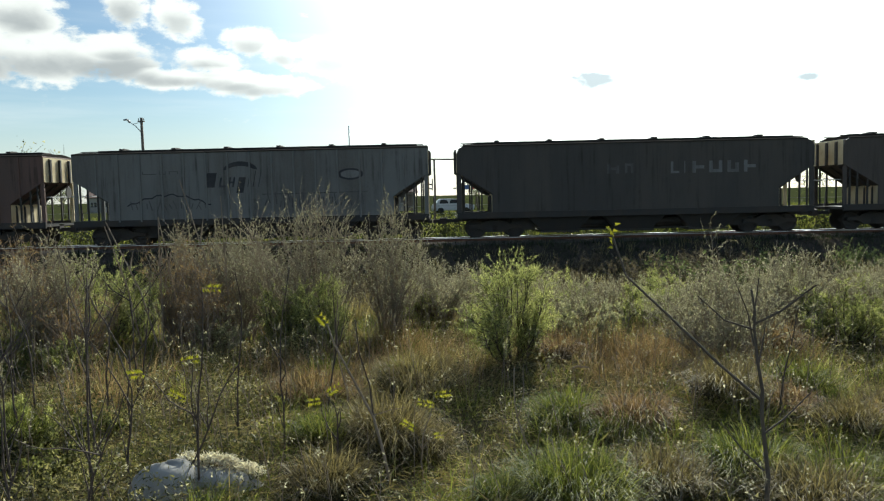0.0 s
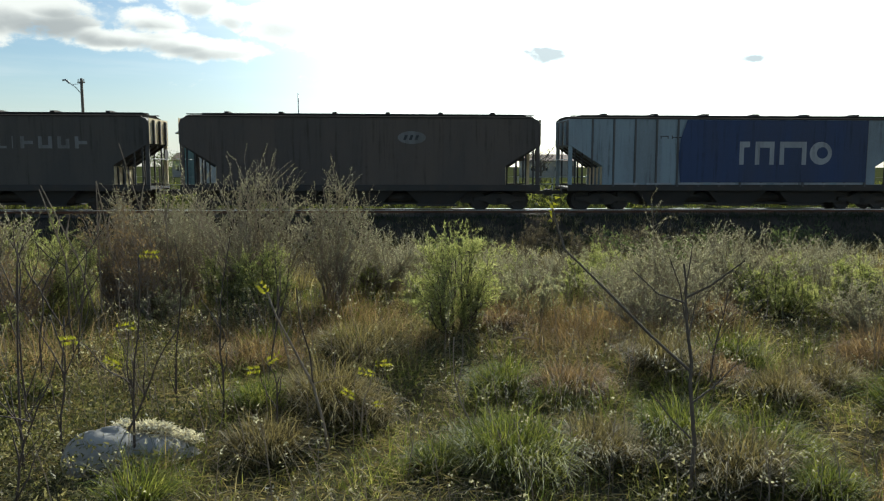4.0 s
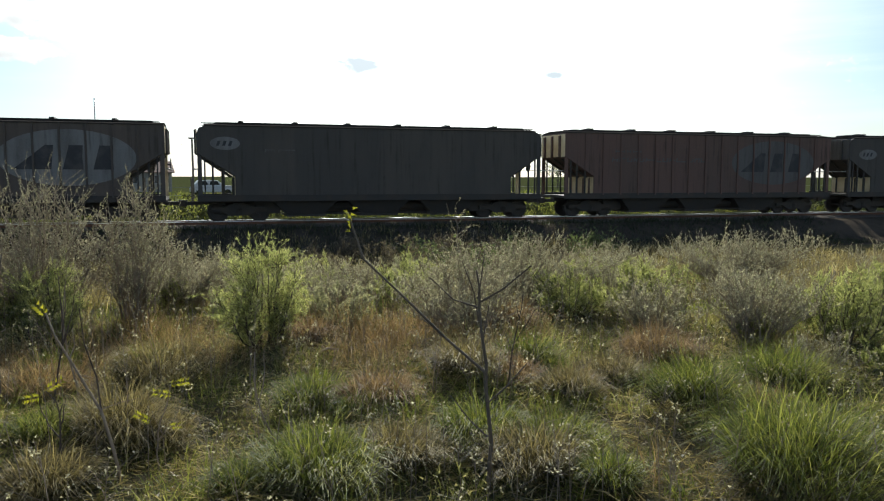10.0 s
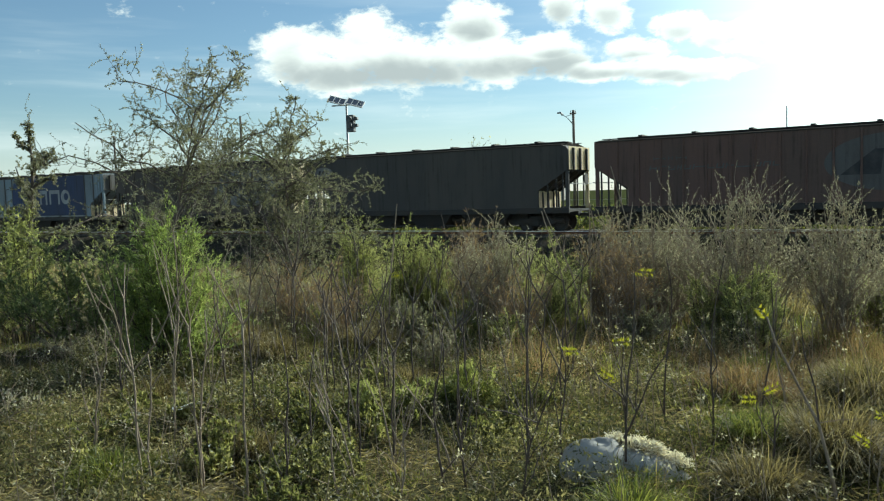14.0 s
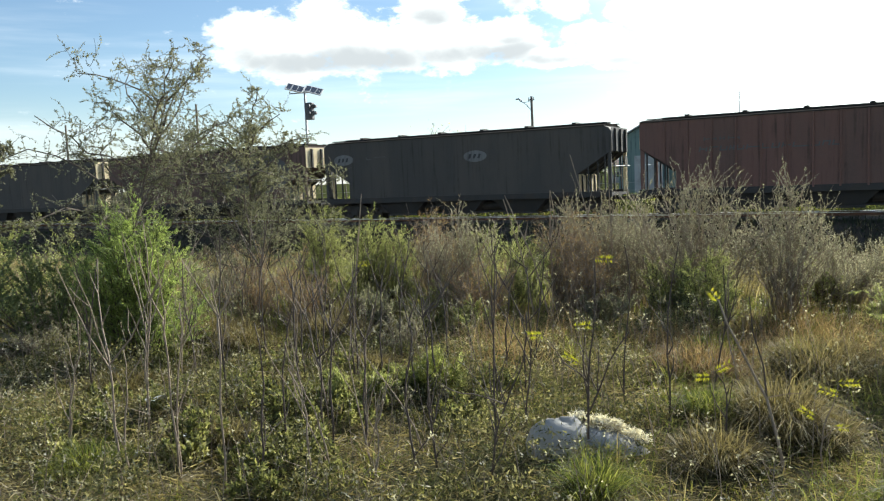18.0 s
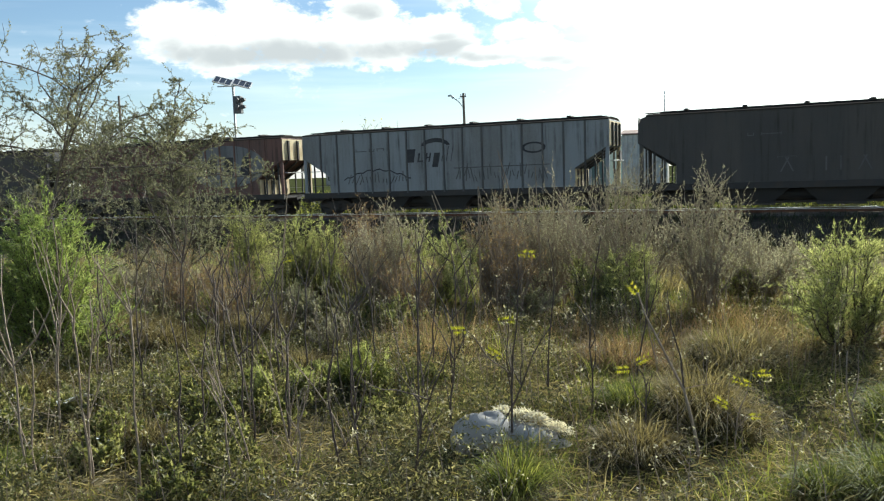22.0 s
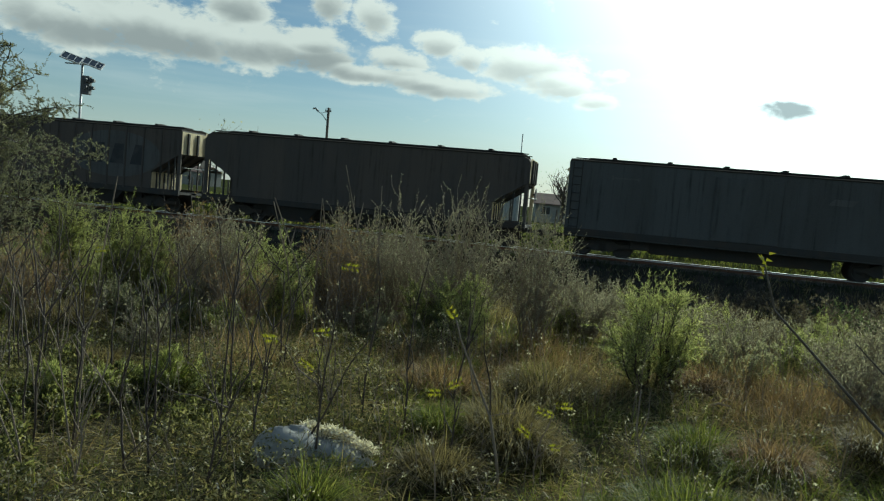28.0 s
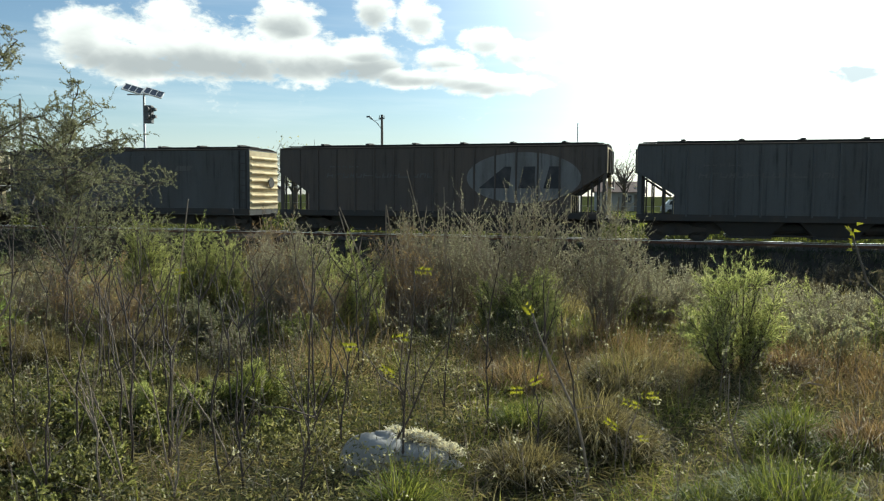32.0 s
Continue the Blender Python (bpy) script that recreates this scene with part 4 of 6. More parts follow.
def make_shed():
    x, y = -7.6, 62.0
    z = float(ground_z(np.array(x), np.array(y))) - 0.05
    s = thing("shed", pose(x, y, z, 0, 0, 3), "tall shed of pale metal sheets", "shed")
    part("wall", Geo().box(-1.7, 1.7, 0.1, 3.0, 0, 4.4), WALL, s)
    for i in range(9):
        part("wall_sheet", Geo().prism([(-1.7 + 0.378 * i, 0.02), (-1.7 + 0.378 * i + 0.19, -0.05), (-1.7 + 0.378 * (i + 1), 0.02), (-1.7 + 0.378 * (i + 1), 0.1), (-1.7 + 0.378 * i, 0.1)], 0.0, 4.3, "z"), GALV, s)
    part("roof", Geo().prism([(-0.2, 4.35), (3.2, 4.75), (3.2, 4.83), (-0.2, 4.43)], -1.9, 1.9, "x"), ROOF, s)


make_shed()


def make_barn():
    x, y = -13.6, 66.0
    z = float(ground_z(np.array(x), np.array(y))) - 0.05
    s = thing("barn", pose(x, y, z, 0, 0, -8), "green sheet-metal barn with a pale gable", "barn")
    part("wall", Geo().box(-2.6, 2.6, 0.0, 7.0, 0, 4.6), LEAF_WALL, s)
    part("gable", Geo().prism([(-2.6, 4.6), (2.6, 4.6), (0, 5.9)], 0.0, 0.12), LEAF_WALL, s)
    for sx in (-1, 1):
        part("roof_sheet", Geo().prism([(0, 5.95), (sx * 2.9, 4.5), (sx * 2.9, 4.6), (0, 6.05)], -0.3, 7.3), GALV, s)
    part("door", Geo().box(-1.2, 1.2, -0.05, 0.02, 0, 3.2), GALV, s)


make_barn()


def make_car():
    x, y = 2.4, 76.0
    z = float(ground_z(np.array(x), np.array(y)))
    s = thing("car", pose(x, y, z, 0, 0, 5), "pale silver hatchback parked across the field", "car")
    part("body", Geo().prism([(-2.0, 0.35), (2.0, 0.35), (2.05, 0.75), (1.9, 0.9), (0.95, 0.98), (-1.85, 1.0), (-2.02, 0.7)], -0.82, 0.82), CAR, s, bevel=0.06)
    cabin = part("cabin", Geo().prism([(-1.75, 0.98), (1.0, 0.97), (0.35, 1.45), (-1.3, 1.47)], -0.72, 0.72), CAR, s, bevel=0.05)
    for x0, x1 in ((-1.35, -0.45), (-0.38, 0.55)):
        part("side_window", Geo().prism([(x0, 1.02), (x1, 1.02), (x1 - 0.22, 1.38), (x0 + 0.12, 1.38)], -0.735, -0.722), GLASS, cabin)
    for wx in (-1.25, 1.25):
        for wy in (-0.78, 0.78):
            part("wheel", Geo().tube([(wx, wy - 0.09, 0.31), (wx, wy + 0.09, 0.31)], 0.31, 0.31, 18), RUBBER, s)


make_car()


def make_clothes_line():
    y = 60.0
    x0, x1 = 2.6, 8.0
    z = float(ground_z(np.array(4.0), np.array(y)))
    s = thing("clothes_line", pose(0, y, z), "washing hung on a line between posts", "clothes line")
    for x in (x0, x1):
        part("post", Geo().tube([(x, 0, 0), (x, 0, 2.75)], 0.06, 0.05, 8), POLE_WOOD, s)
    part("line", Geo().tube([(x0, 0, 2.7), ((x0 + x1) / 2, 0, 2.55), (x1, 0, 2.7)], 0.012, 0.012, 5), GALV, s)
    rng = random.Random(4)
    x = x0 + 0.25
    while x < x1 - 0.6:
        wd, h = rng.uniform(0.25, 0.6), rng.uniform(0.3, 0.7)
        zt = 2.56
        part("hung_cloth", Geo().prism([(x, zt), (x + wd, zt), (x + wd * 0.95, zt - h), (x + wd * 0.5, zt - h * 0.93), (x + 0.02, zt - h * 0.97)], -0.012, 0.012), rng.choice(CLOTH), s, "hung washing")
        x += wd + rng.uniform(0.05, 0.25)


make_clothes_line()


def make_portal():
    y = 60.6
    z = float(ground_z(np.array(2.6), np.array(y)))
    s = thing("gate_frame", pose(0, y, z - 0.03), "tall bare frame of two posts and a beam", "frame")
    for x in (0.55, 4.75):
        part("post", Geo().tube([(x, 0, 0), (x + 0.02, 0, 2.4), (x, 0, 4.62)], 0.085, 0.07, 8), POLE_WOOD, s)
    part("beam", Geo().tube([(0.3, 0, 4.64), (2.6, 0, 4.60), (5.0, 0, 4.66)], 0.06, 0.06, 8), POLE_WOOD, s)


make_portal()


def make_fence():
    y = 46.5
    rng = random.Random(7)
    f = thing("field_fence", pose(0, y, 0), "old wire fence with leaning wooden posts", "fence")
    post = Geo().tube([(0, 0, 0), (0.01, 0, 0.8), (0, 0, 1.75)], 0.065, 0.05, 7).mesh("post", POLE_WOOD)
    for i in range(44):
        x = -62 + 2.6 * i
        z = float(ground_z(np.array(x), np.array(y)))
        part("post", post, POLE_WOOD, f, at=pose(x, 0, z - 0.02, rng.uniform(-4, 4), rng.uniform(-4, 4), 0))
    for h in (0.55, 1.0, 1.45):
        part("wire", Geo().tube([(-62 + 5.2 * i, 0, -0.22 + h + 0.02 * math.sin(i)) for i in range(22)], 0.012, 0.012, 4), GALV, f)
    gate = thing("metal_gate", pose(10.0, 44.2, -0.35), "grey tubular field gate", "gate")
    for h in (0.3, 0.75, 1.2, 1.6):
        part("rail", Geo().tube([(-2.0, 0, h), (2.0, 0, h)], 0.03, 0.03, 6), GALV, gate)
    for x in (-2.0, 0.0, 2.0):
        part("stile", Geo().tube([(x, 0, 0.0), (x, 0, 1.65)], 0.04, 0.04, 6), GALV, gate)


make_fence()

# ---- plants ----


def leaves(centres, ways, lengths, widths, rng):
    """Small pointed leaves as one block."""
    n = len(centres)
    side = np.cross(ways, rng.normal(size=(n, 3)))
    side /= np.linalg.norm(side, axis=1, keepdims=True) + 1e-9
    tip = centres + ways * lengths[:, None]
    w = side * widths[:, None] * 0.6
    back = centres + ways * (lengths * 0.25)[:, None]
    v = np.stack([back + w, tip, back - w], 1).reshape(-1, 3)
    return v, np.arange(n * 3).reshape(-1, 3)


def unit(v):
    return v / (np.linalg.norm(v, axis=-1, keepdims=True) + 1e-9)


def sprigs(rng, start, way, length, bend, steps=5, rise=0.3):
    """Points of a bending shoot."""
    pts, p, d = [start], start, way
    for _ in range(steps):
        d = unit(d + rng.normal(size=3) * bend + np.array([0, 0, rise * 0.2]))
        p = p + d * length / steps
        pts.append(p)
    return pts


def egg(f, peak=0.42):
    """Half width of a bush at a share f of its height: round low down, drawn in to the top."""
    return np.where(f < peak, 0.62 + 0.38 * np.sin(np.pi / 2 * f / peak), np.cos(np.pi / 2 * np.clip((f - peak) / (1 - peak), 0, 1)) ** 0.75)


def make_bush(name, x, y, h, w, leaf, bark, seed, label, category, stems=14, shoots=9, per=34, size=(0.05, 0.011), upright=0.5, bare=0.15, group="", round_top=False):
    """A shrub: stems from one foot, side shoots, and leaves set along the shoots."""
    rng = np.random.default_rng(seed)
    z = float(ground_z(np.array(x), np.array(y))) - 0.03
    s = thing(name, pose(x, y, z), label, category, group)
    wood, spots, ways = Geo(), [], []
    # uneven lobes, so that no two bushes have one outline
    p1, p2, p3 = rng.uniform(0, 6.283, 3)
    for _ in range(stems):
        a, r = rng.uniform(0, 6.283), math.sqrt(rng.uniform(0, 1)) * w / 2
        out = np.array([math.cos(a), math.sin(a), 0])
        lobe = 1 + 0.24 * math.sin(2 * a + p1) + 0.2 * math.sin(3 * a + p2)
        if round_top:
            f = 1 - 0.85 * (2 * r / w) ** 1.6 * rng.uniform(0.35, 1.0)
            tall = h * f * rng.uniform(0.74, 1.0) * (1 + 0.05 * math.sin(2 * a + p3))
            goal = out * (w / 2) * float(egg(np.array(f))) * lobe * rng.uniform(0.4, 1.0) + np.array([0, 0, tall])
            foot = out * r * 0.3
        else:
            tall = h * rng.uniform(0.72, 1.03) * (1 - 0.38 * (2 * r / w) ** 2)
            foot = out * r * (0.35 * (1 - upright * 0.3) if upright > 0.3 else 0.62)
            goal = out * r * lobe + np.array([0, 0, tall])
        pts = [foot]
        for k in range(1, 5):
            f = k / 4
            bend = (0.75 if round_top else 1 + upright)
            pts.append(foot + (goal - foot) * np.array([f ** bend, f ** bend, f]) + rng.normal(size=3) * 0.02 * h)
        wood.tube(pts, 0.005 + 0.005 * h, 0.0025, 3, False)
        for _ in range(shoots):
            f = rng.uniform(bare, 1.0)
            i = min(3, int(f * 4))
            p = pts[i] + (pts[i + 1] - pts[i]) * (f * 4 - i)
            if round_top:
                d = unit(np.array([*(rng.normal(size=2) * 0.55 + out[:2] * 0.5), 0.75]))
                twig = sprigs(rng, p, d, h * rng.uniform(0.09, 0.27), 0.28, 3)
            else:
                d = unit(np.array([*(rng.normal(size=2) * (0.85 if upright > 0.6 else 1.0)), 0.55 + upright]))
                twig = sprigs(rng, p, d, h * rng.uniform(0.12, 0.3), 0.28, 3)
            wood.tube(twig, 0.0034, 0.0016, 3, False)
            q = np.array(twig)
            k = rng.integers(0, 3, per)
            t = rng.uniform(0, 1, (per, 1))
            spots.append(q[k] + (q[k + 1] - q[k]) * t)
            ways.append(unit(unit(q[k + 1] - q[k]) * (0.95 if round_top else 0.7) + rng.normal(size=(per, 3)) * (0.42 if round_top else 0.6)))
    part("branching", wood, bark, s)
    c, d = np.concatenate(spots), np.concatenate(ways)
    n = len(c)
    v, f = leaves(c, d, size[0] * rng.uniform(0.6, 1.3, n), size[1] * rng.uniform(0.7, 1.3, n), rng)
    sheet("foliage", v, f, leaf, s)
    return s


GREEN = [(0.82, 8.20, 1.26, 1.05), (-4.09, 9.73, 1.36, 1.5), (-6.21, 9.69, 1.60, 0.8), (-6.93, 9.57, 1.64, 0.9), (-5.86, 9.90, 1.42, 0.8), (-1.41, 9.47, 1.12, 1.05), (4.87, 9.10, 0.72, 1.5), (6.93, 6.59, 1.01, 1.5), (-1.86, 9.89, 1.0, 1.1), (6.4, 10.2, 0.75, 1.4)]
for i, (x, y, h, w) in enumerate(GREEN):
    make_bush("green_bush", x, y, h, w, LEAF_GREEN, TWIG_RED, 10 + i, "feathery green bush among dry grass", "bush", 26, 22, 52, (0.044, 0.0052), 0.05, 0.14, "green bushes", True)
make_bush("green_bush", -6.75, 5.88, 1.72, 1.35, LEAF_BRIGHT, TWIG_RED, 31, "dense bright green bush with arching sprays", "bush", 46, 26, 56, (0.048, 0.0066), 0.1, 0.14, "green bushes", True)
for i, (x, y, h, w) in enumerate([(-8.97, 6.42, 1.45, 2.6), (-10.67, 6.80, 1.95, 2.6), (-9.6, 4.9, 0.9, 1.6)]):
    make_bush("dark_bush", x, y, h, w, LEAF_DARK if i != 1 else LEAF_GREEN, BARK, 41 + i, "dark leafy thicket beside the saplings", "bush", 30, 14, 60, (0.045, 0.015))
GREY = [(-3.35, 10.6, 1.62, 1.3), (-1.63, 10.42, 2.09, 2.1), (-0.55, 10.33, 1.71, 1.3), (-2.65, 10.73, 1.61, 1.5), (3.10, 8.14, 1.07, 2.0), (5.35, 7.89, 0.71, 1.3), (6.08, 6.97, 0.93, 1.6), (-4.42, 9.03, 1.49, 1.3), (0.12, 11.54, 0.99, 2.2), (2.11, 11.85, 0.89, 2.4), (4.63, 10.00, 1.04, 2.4), (8.91, 10.85, 1.03, 3.0), (7.17, 12.06, 0.90, 2.6), (-2.80, 12.16, 1.53, 1.6), (3.31, 8.93, 1.87, 0.4)]
for i, (x, y, h, w) in enumerate(GREY):
    make_bush("dry_bush", x, y, h, w, LEAF_GREY, TWIG, 60 + i, "withered grey-brown bush gone to seed", "bush", int(30 * w) if w > 1 else 3, 15, 26, (0.026, 0.0088), 0.75, 0.22, "withered bushes")
RED = [(-6.92, 7.92, 1.2, 1.5), (-5.35, 10.18, 1.62, 1.2), (-3.94, 8.64, 1.0, 1.2), (-6.12, 7.92, 1.05, 1.0), (-5.0, 9.7, 1.55, 0.9), (-3.25, 9.9, 1.5, 1.0), (-2.75, 9.4, 1.3, 0.8)]
for i, (x, y, h, w) in enumerate(RED):
    make_bush("dry_weeds", x, y, h, w, GRASS_RED, TWIG, 90 + i, "dry reddish-brown weed stalks", "weeds", 40, 5, 10, (0.06, 0.008), 0.9, 0.3, "dry weeds")


def make_tree(x, y, h, w, seed, label, lean=0.0, limbs=9, leaf=LEAF_OLIVE, per=26, size=(0.07, 0.016), trunk_r=0.05, low=0.2, name="young_tree"):
    rng = np.random.default_rng(seed)
    z = float(ground_z(np.array(x), np.array(y))) - 0.05
    s = thing(name, pose(x, y, z), label, "tree")
    trunk = sprigs(rng, np.zeros(3), unit(np.array([lean, 0.1, 1.0])), h * 0.86, 0.09, 8, 0.8)
    part("trunk", Geo().tube(trunk, trunk_r, trunk_r * 0.25, 7), BARK, s, smooth=True)
    boughs, spots, ways = Geo(), [], []
    for i in range(limbs):
        f = low + (0.97 - low) * (i + rng.uniform(0, 0.8)) / limbs
        k = min(7, int(f * 8))
        p = trunk[k] + (trunk[k + 1] - trunk[k]) * (f * 8 - k)
        a = 2.4 * i + rng.uniform(-0.5, 0.5)
        reach = w * 0.55 * (1.15 - 0.75 * f) * rng.uniform(0.7, 1.15)
        limb = sprigs(rng, p, unit(np.array([math.cos(a), math.sin(a), 1.1])), reach * 1.25, 0.24, 6, -0.2)
        boughs.tube(limb, trunk_r * 0.42, 0.006, 5, False)
        for _ in range(11):
            j = rng.integers(1, 7)
            d = unit(np.array([*rng.normal(size=2), 0.4]))
            twig = sprigs(rng, limb[j], d, reach * rng.uniform(0.25, 0.55), 0.34, 5, 0.1)
            boughs.tube(twig, 0.004, 0.0018, 3, False)
            for _ in range(5):
                m = rng.integers(1, 5)
                fine = sprigs(rng, twig[m], unit(rng.normal(size=3) + np.array([0, 0, 0.1])), reach * rng.uniform(0.12, 0.3), 0.36, 4, -0.3)
                boughs.tube(fine, 0.0022, 0.0011, 3, False)
                q = np.array(fine)
                b = rng.integers(0, 4, per)
                spots.append(q[b] + (q[b + 1] - q[b]) * rng.uniform(0, 1, (per, 1)))
                ways.append(unit(unit(q[b + 1] - q[b]) * 0.5 + rng.normal(size=(per, 3)) * 0.7))
    part("crown_wood", boughs, BARK, s)
    c, d = np.concatenate(spots), np.concatenate(ways)
    v, f = leaves(c, d, size[0] * rng.uniform(0.5, 1.2, len(c)), size[1] * rng.uniform(0.7, 1.3, len(c)), rng)
    sheet("crown", v, f, leaf, s)


make_tree(-8.15, 9.4, 3.4, 3.1, 5, "young tree with sparse olive leaves", 0.03, 30, LEAF_WILLOW, per=36, size=(0.032, 0.013), trunk_r=0.03, low=0.06)
make_tree(-7.95, 6.55, 3.95, 3.3, 6, "tall thin tree with sparse small leaves", -0.14, 22, LEAF_WILLOW, per=26, size=(0.032, 0.013), trunk_r=0.03, low=0.25)
make_tree(-10.84, 7.25, 3.6, 1.2, 8, "slender sparse tree by the thicket", 0.0, 14, LEAF_WILLOW, per=20, size=(0.034, 0.014), low=0.3)


def far_tree(x, y, h, w, seed, label, leaf=LEAF_DARK, n=3500, bare=False, name="far_tree"):
    """A tree beyond the track: trunk, limbs and a broken crown."""
    rng = np.random.default_rng(seed)
    z = float(ground_z(np.array(x), np.array(y))) - 0.05
    s = thing(name, pose(x, y, z), label, "tree", "trees beyond the track")
    wood = Geo()
    wood.tube([(0, 0, 0), (0.1, 0, h * 0.35), (0.05, 0, h * 0.6)], 0.035 * h, 0.015 * h, 7)
    part("trunk", wood, BARK, s)
    limbs, spots = Geo(), []
    for i in range(26 if bare else 16):
        a = rng.uniform(0, 6.283)
        d = unit(np.array([math.cos(a), math.sin(a), rng.uniform(0.3, 1.6)]))
        limb = sprigs(rng, np.array([0.05, 0, h * rng.uniform(0.25, 0.6)]), d, min(w * 0.55, h * 0.5) * rng.uniform(0.7, 1.1), 0.15, 5, 0.4)
        limbs.tube(limb, 0.012 * h, 0.01, 4, False)
        for _ in range(8 if bare else 3):
            j = rng.integers(2, 6)
            limbs.tube(sprigs(rng, limb[j], unit(rng.normal(size=3) + np.array([0, 0, 0.8])), h * 0.14, 0.2, 3), 0.02, 0.008, 3, False)
        spots.append(limb[rng.integers(3, 6)])
    part("branching", limbs, BARK, s)
    spots = np.array(spots)
    k = rng.integers(0, len(spots), n)
    c = spots[k] + rng.normal(size=(n, 3)) * w * (0.13 if not bare else 0.2) * np.array([1, 1, 0.75])
    v, f = leaves(c, unit(rng.normal(size=(n, 3))), rng.uniform(0.12, 0.3, n), rng.uniform(0.06, 0.14, n), rng)
    sheet("crown", v, f, leaf, s)


far_tree(-37, 40.5, 5.3, 6.0, 21, "dense round-topped dark green tree", LEAF_DARK, 6000)
far_tree(-26.9, 55.0, 6.6, 4.0, 22, "small thin-leaved tree beyond the track", LEAF_OLIVE, 700, True)
far_tree(-3.4, 84, 7.0, 5.0, 23, "bare grey tree by the house", LEAF_GREY, 150, True)
far_tree(16.8, 80, 4.2, 3.5, 24, "bare grey tree beyond the fence", LEAF_GREY, 150, True)
for i, (x, y, h, w) in enumerate([(-28, 105, 4, 6), (-52, 112, 5, 7), (36, 125, 4, 7), (8, 130, 3.6, 6), (-14, 120, 4, 7), (-75, 100, 5.5, 8), (55, 110, 4, 7)]):
    far_tree(x, y, h, w, 30 + i, "distant rounded green tree", LEAF_DARK, 1500)


def make_sapling(x, y, dx, h, seed, twigs=3, yellow=0, material=TWIG_RED, r=0.0105):
    """A leafless young stem with a few side twigs, some with a last yellow leaf."""
    rng = np.random.default_rng(seed)
    z = float(ground_z(np.array(x), np.array(y))) - 0.03
    s = thing("bare_sapling", pose(x, y, z), "leafless slender sapling stem" if not yellow else "slender sapling stem with last yellow leaves", "sapling", "bare saplings")
    h -= z
    wave, turn = rng.uniform(0.02, 0.075), rng.uniform(0, 6.283)
    pts = [np.array([dx * f ** 1.3 + wave * math.sin(5.2 * f + turn) * f + rng.normal() * 0.003, rng.normal() * 0.006, h * f]) for f in np.linspace(0, 1, 9)]
    part("stem", Geo().tube(pts, r, r * 0.4, 6), material, s, smooth=True)
    tips = [pts[-1]]
    for i in range(twigs):
        k = rng.integers(1, 7)
        a = rng.choice([-1, 1])
        twig = sprigs(rng, pts[k], unit(np.array([a * rng.uniform(0.12, 0.75), rng.normal() * 0.3, 1.0])), h * rng.uniform(0.15, 0.55), 0.16, 6, 0.4)
        part("twig", Geo().tube(twig, r * rng.uniform(0.4, 0.65), r * 0.22, 5), material, s)
        tips.append(twig[-1])
    for i in range(yellow):
        p = tips[i % len(tips)] - np.array([0, 0, 0.07 * (i // len(tips))])
        a = rng.uniform(-0.6, 0.6) + (3.14 if i % 2 else 0)
        way = unit(np.array([math.cos(a), math.sin(a), rng.uniform(-0.2, 0.9)]))
        n = 7
        c = np.concatenate([[p + way * 0.016 * j] * 2 for j in range(n)])
        side = unit(np.cross(way, np.array([0.2, 1.0, 0.3])))
        d = unit(np.array([way * 0.7 + side * (1 if j % 2 else -1) for j in range(2 * n)]))
        v, f = leaves(c, d, np.full(2 * n, 0.040), np.full(2 * n, 0.014), rng)
        sheet("yellow_leaf", v, f, LEAF_YELLOW, s)


SAP = [(-4.27, 3.48, 0.03, 0.86), (-3.86, 3.55, 0.04, 1.16), (-4.62, 4.83, 0.01, 1.55), (-4.89, 6.17, 0.06, 1.19), (-4.64, 6.26, 0.11, 1.40), (-3.96, 5.83, 0.05, 1.13), (-2.44, 4.14, -0.04, 0.93), (-2.02, 4.50, -0.00, 1.43), (-1.82, 4.58, -0.05, 0.99), (-1.44, 4.64, 0.04, 1.34), (-1.47, 5.73, 0.02, 1.33), (-1.11, 5.59, 0.03, 1.36), (-0.75, 6.6, -0.1, 1.0), (-3.35, 3.76, 0.01, 1.01), (-2.31, 4.19, -0.07, 0.82), (-1.58, 4.69, 0.45, 0.88), (-6.73, 5.24, -0.19, 1.32), (-4.78, 4.14, 0.12, 1.63), (-0.60, 5.07, -0.16, 0.57), (0.64, 4.8, -0.2, 0.78), (-2.29, 5.1, 0.08, 1.41)]
SAP += [(-3.1, 4.6, 0.1, 1.0), (-2.75, 5.0, -0.1, 1.15), (-3.6, 4.3, 0.12, 1.2), (-5.3, 5.2, -0.1, 1.25), (-5.7, 6.6, 0.1, 1.5), (-2.9, 3.7, -0.15, 0.75), (-1.9, 4.1, 0.2, 0.85), (-4.1, 6.9, 0.1, 1.3), (-3.3, 6.4, -0.1, 1.2), (-2.6, 6.9, 0.1, 1.15), (-0.9, 6.4, 0.12, 1.1), (-5.0, 3.6, 0.2, 1.0), (2.6, 5.8, 0.1, 0.9), (-6.1, 4.7, 0.15, 1.3)]
SAP += [(-2.95, 3.95, -0.3, 0.85), (-2.75, 4.1, -0.15, 0.95), (-2.6, 3.9, 0.1, 0.6), (-2.9, 4.3, 0.25, 0.7), (-3.0, 4.0, -0.5, 0.8), (-2.5, 4.4, -0.45, 0.75), (-5.9, 5.6, 0.3, 1.45), (-6.3, 6.2, -0.2, 1.3), (-4.4, 5.4, 0.2, 1.0), (-3.7, 5.0, -0.25, 1.1), (-0.11, 5.11, 0.05, 0.54)]
YELLOW = {len(SAP) - 1: 4, 9: 4, 18: 2, 5: 1}
for i, (x, y, dx, h) in enumerate(SAP):
    make_sapling(x, y, dx, h, 200 + i, 2 + i * 7 % 5 if i not in (12, 19) else 2, YELLOW.get(i, 0), TWIG if i in (0, 1, 12, 17, 19, 21, 26, 32) or i > 34 else TWIG_RED, 0.0084 if i < 35 else 0.0066)


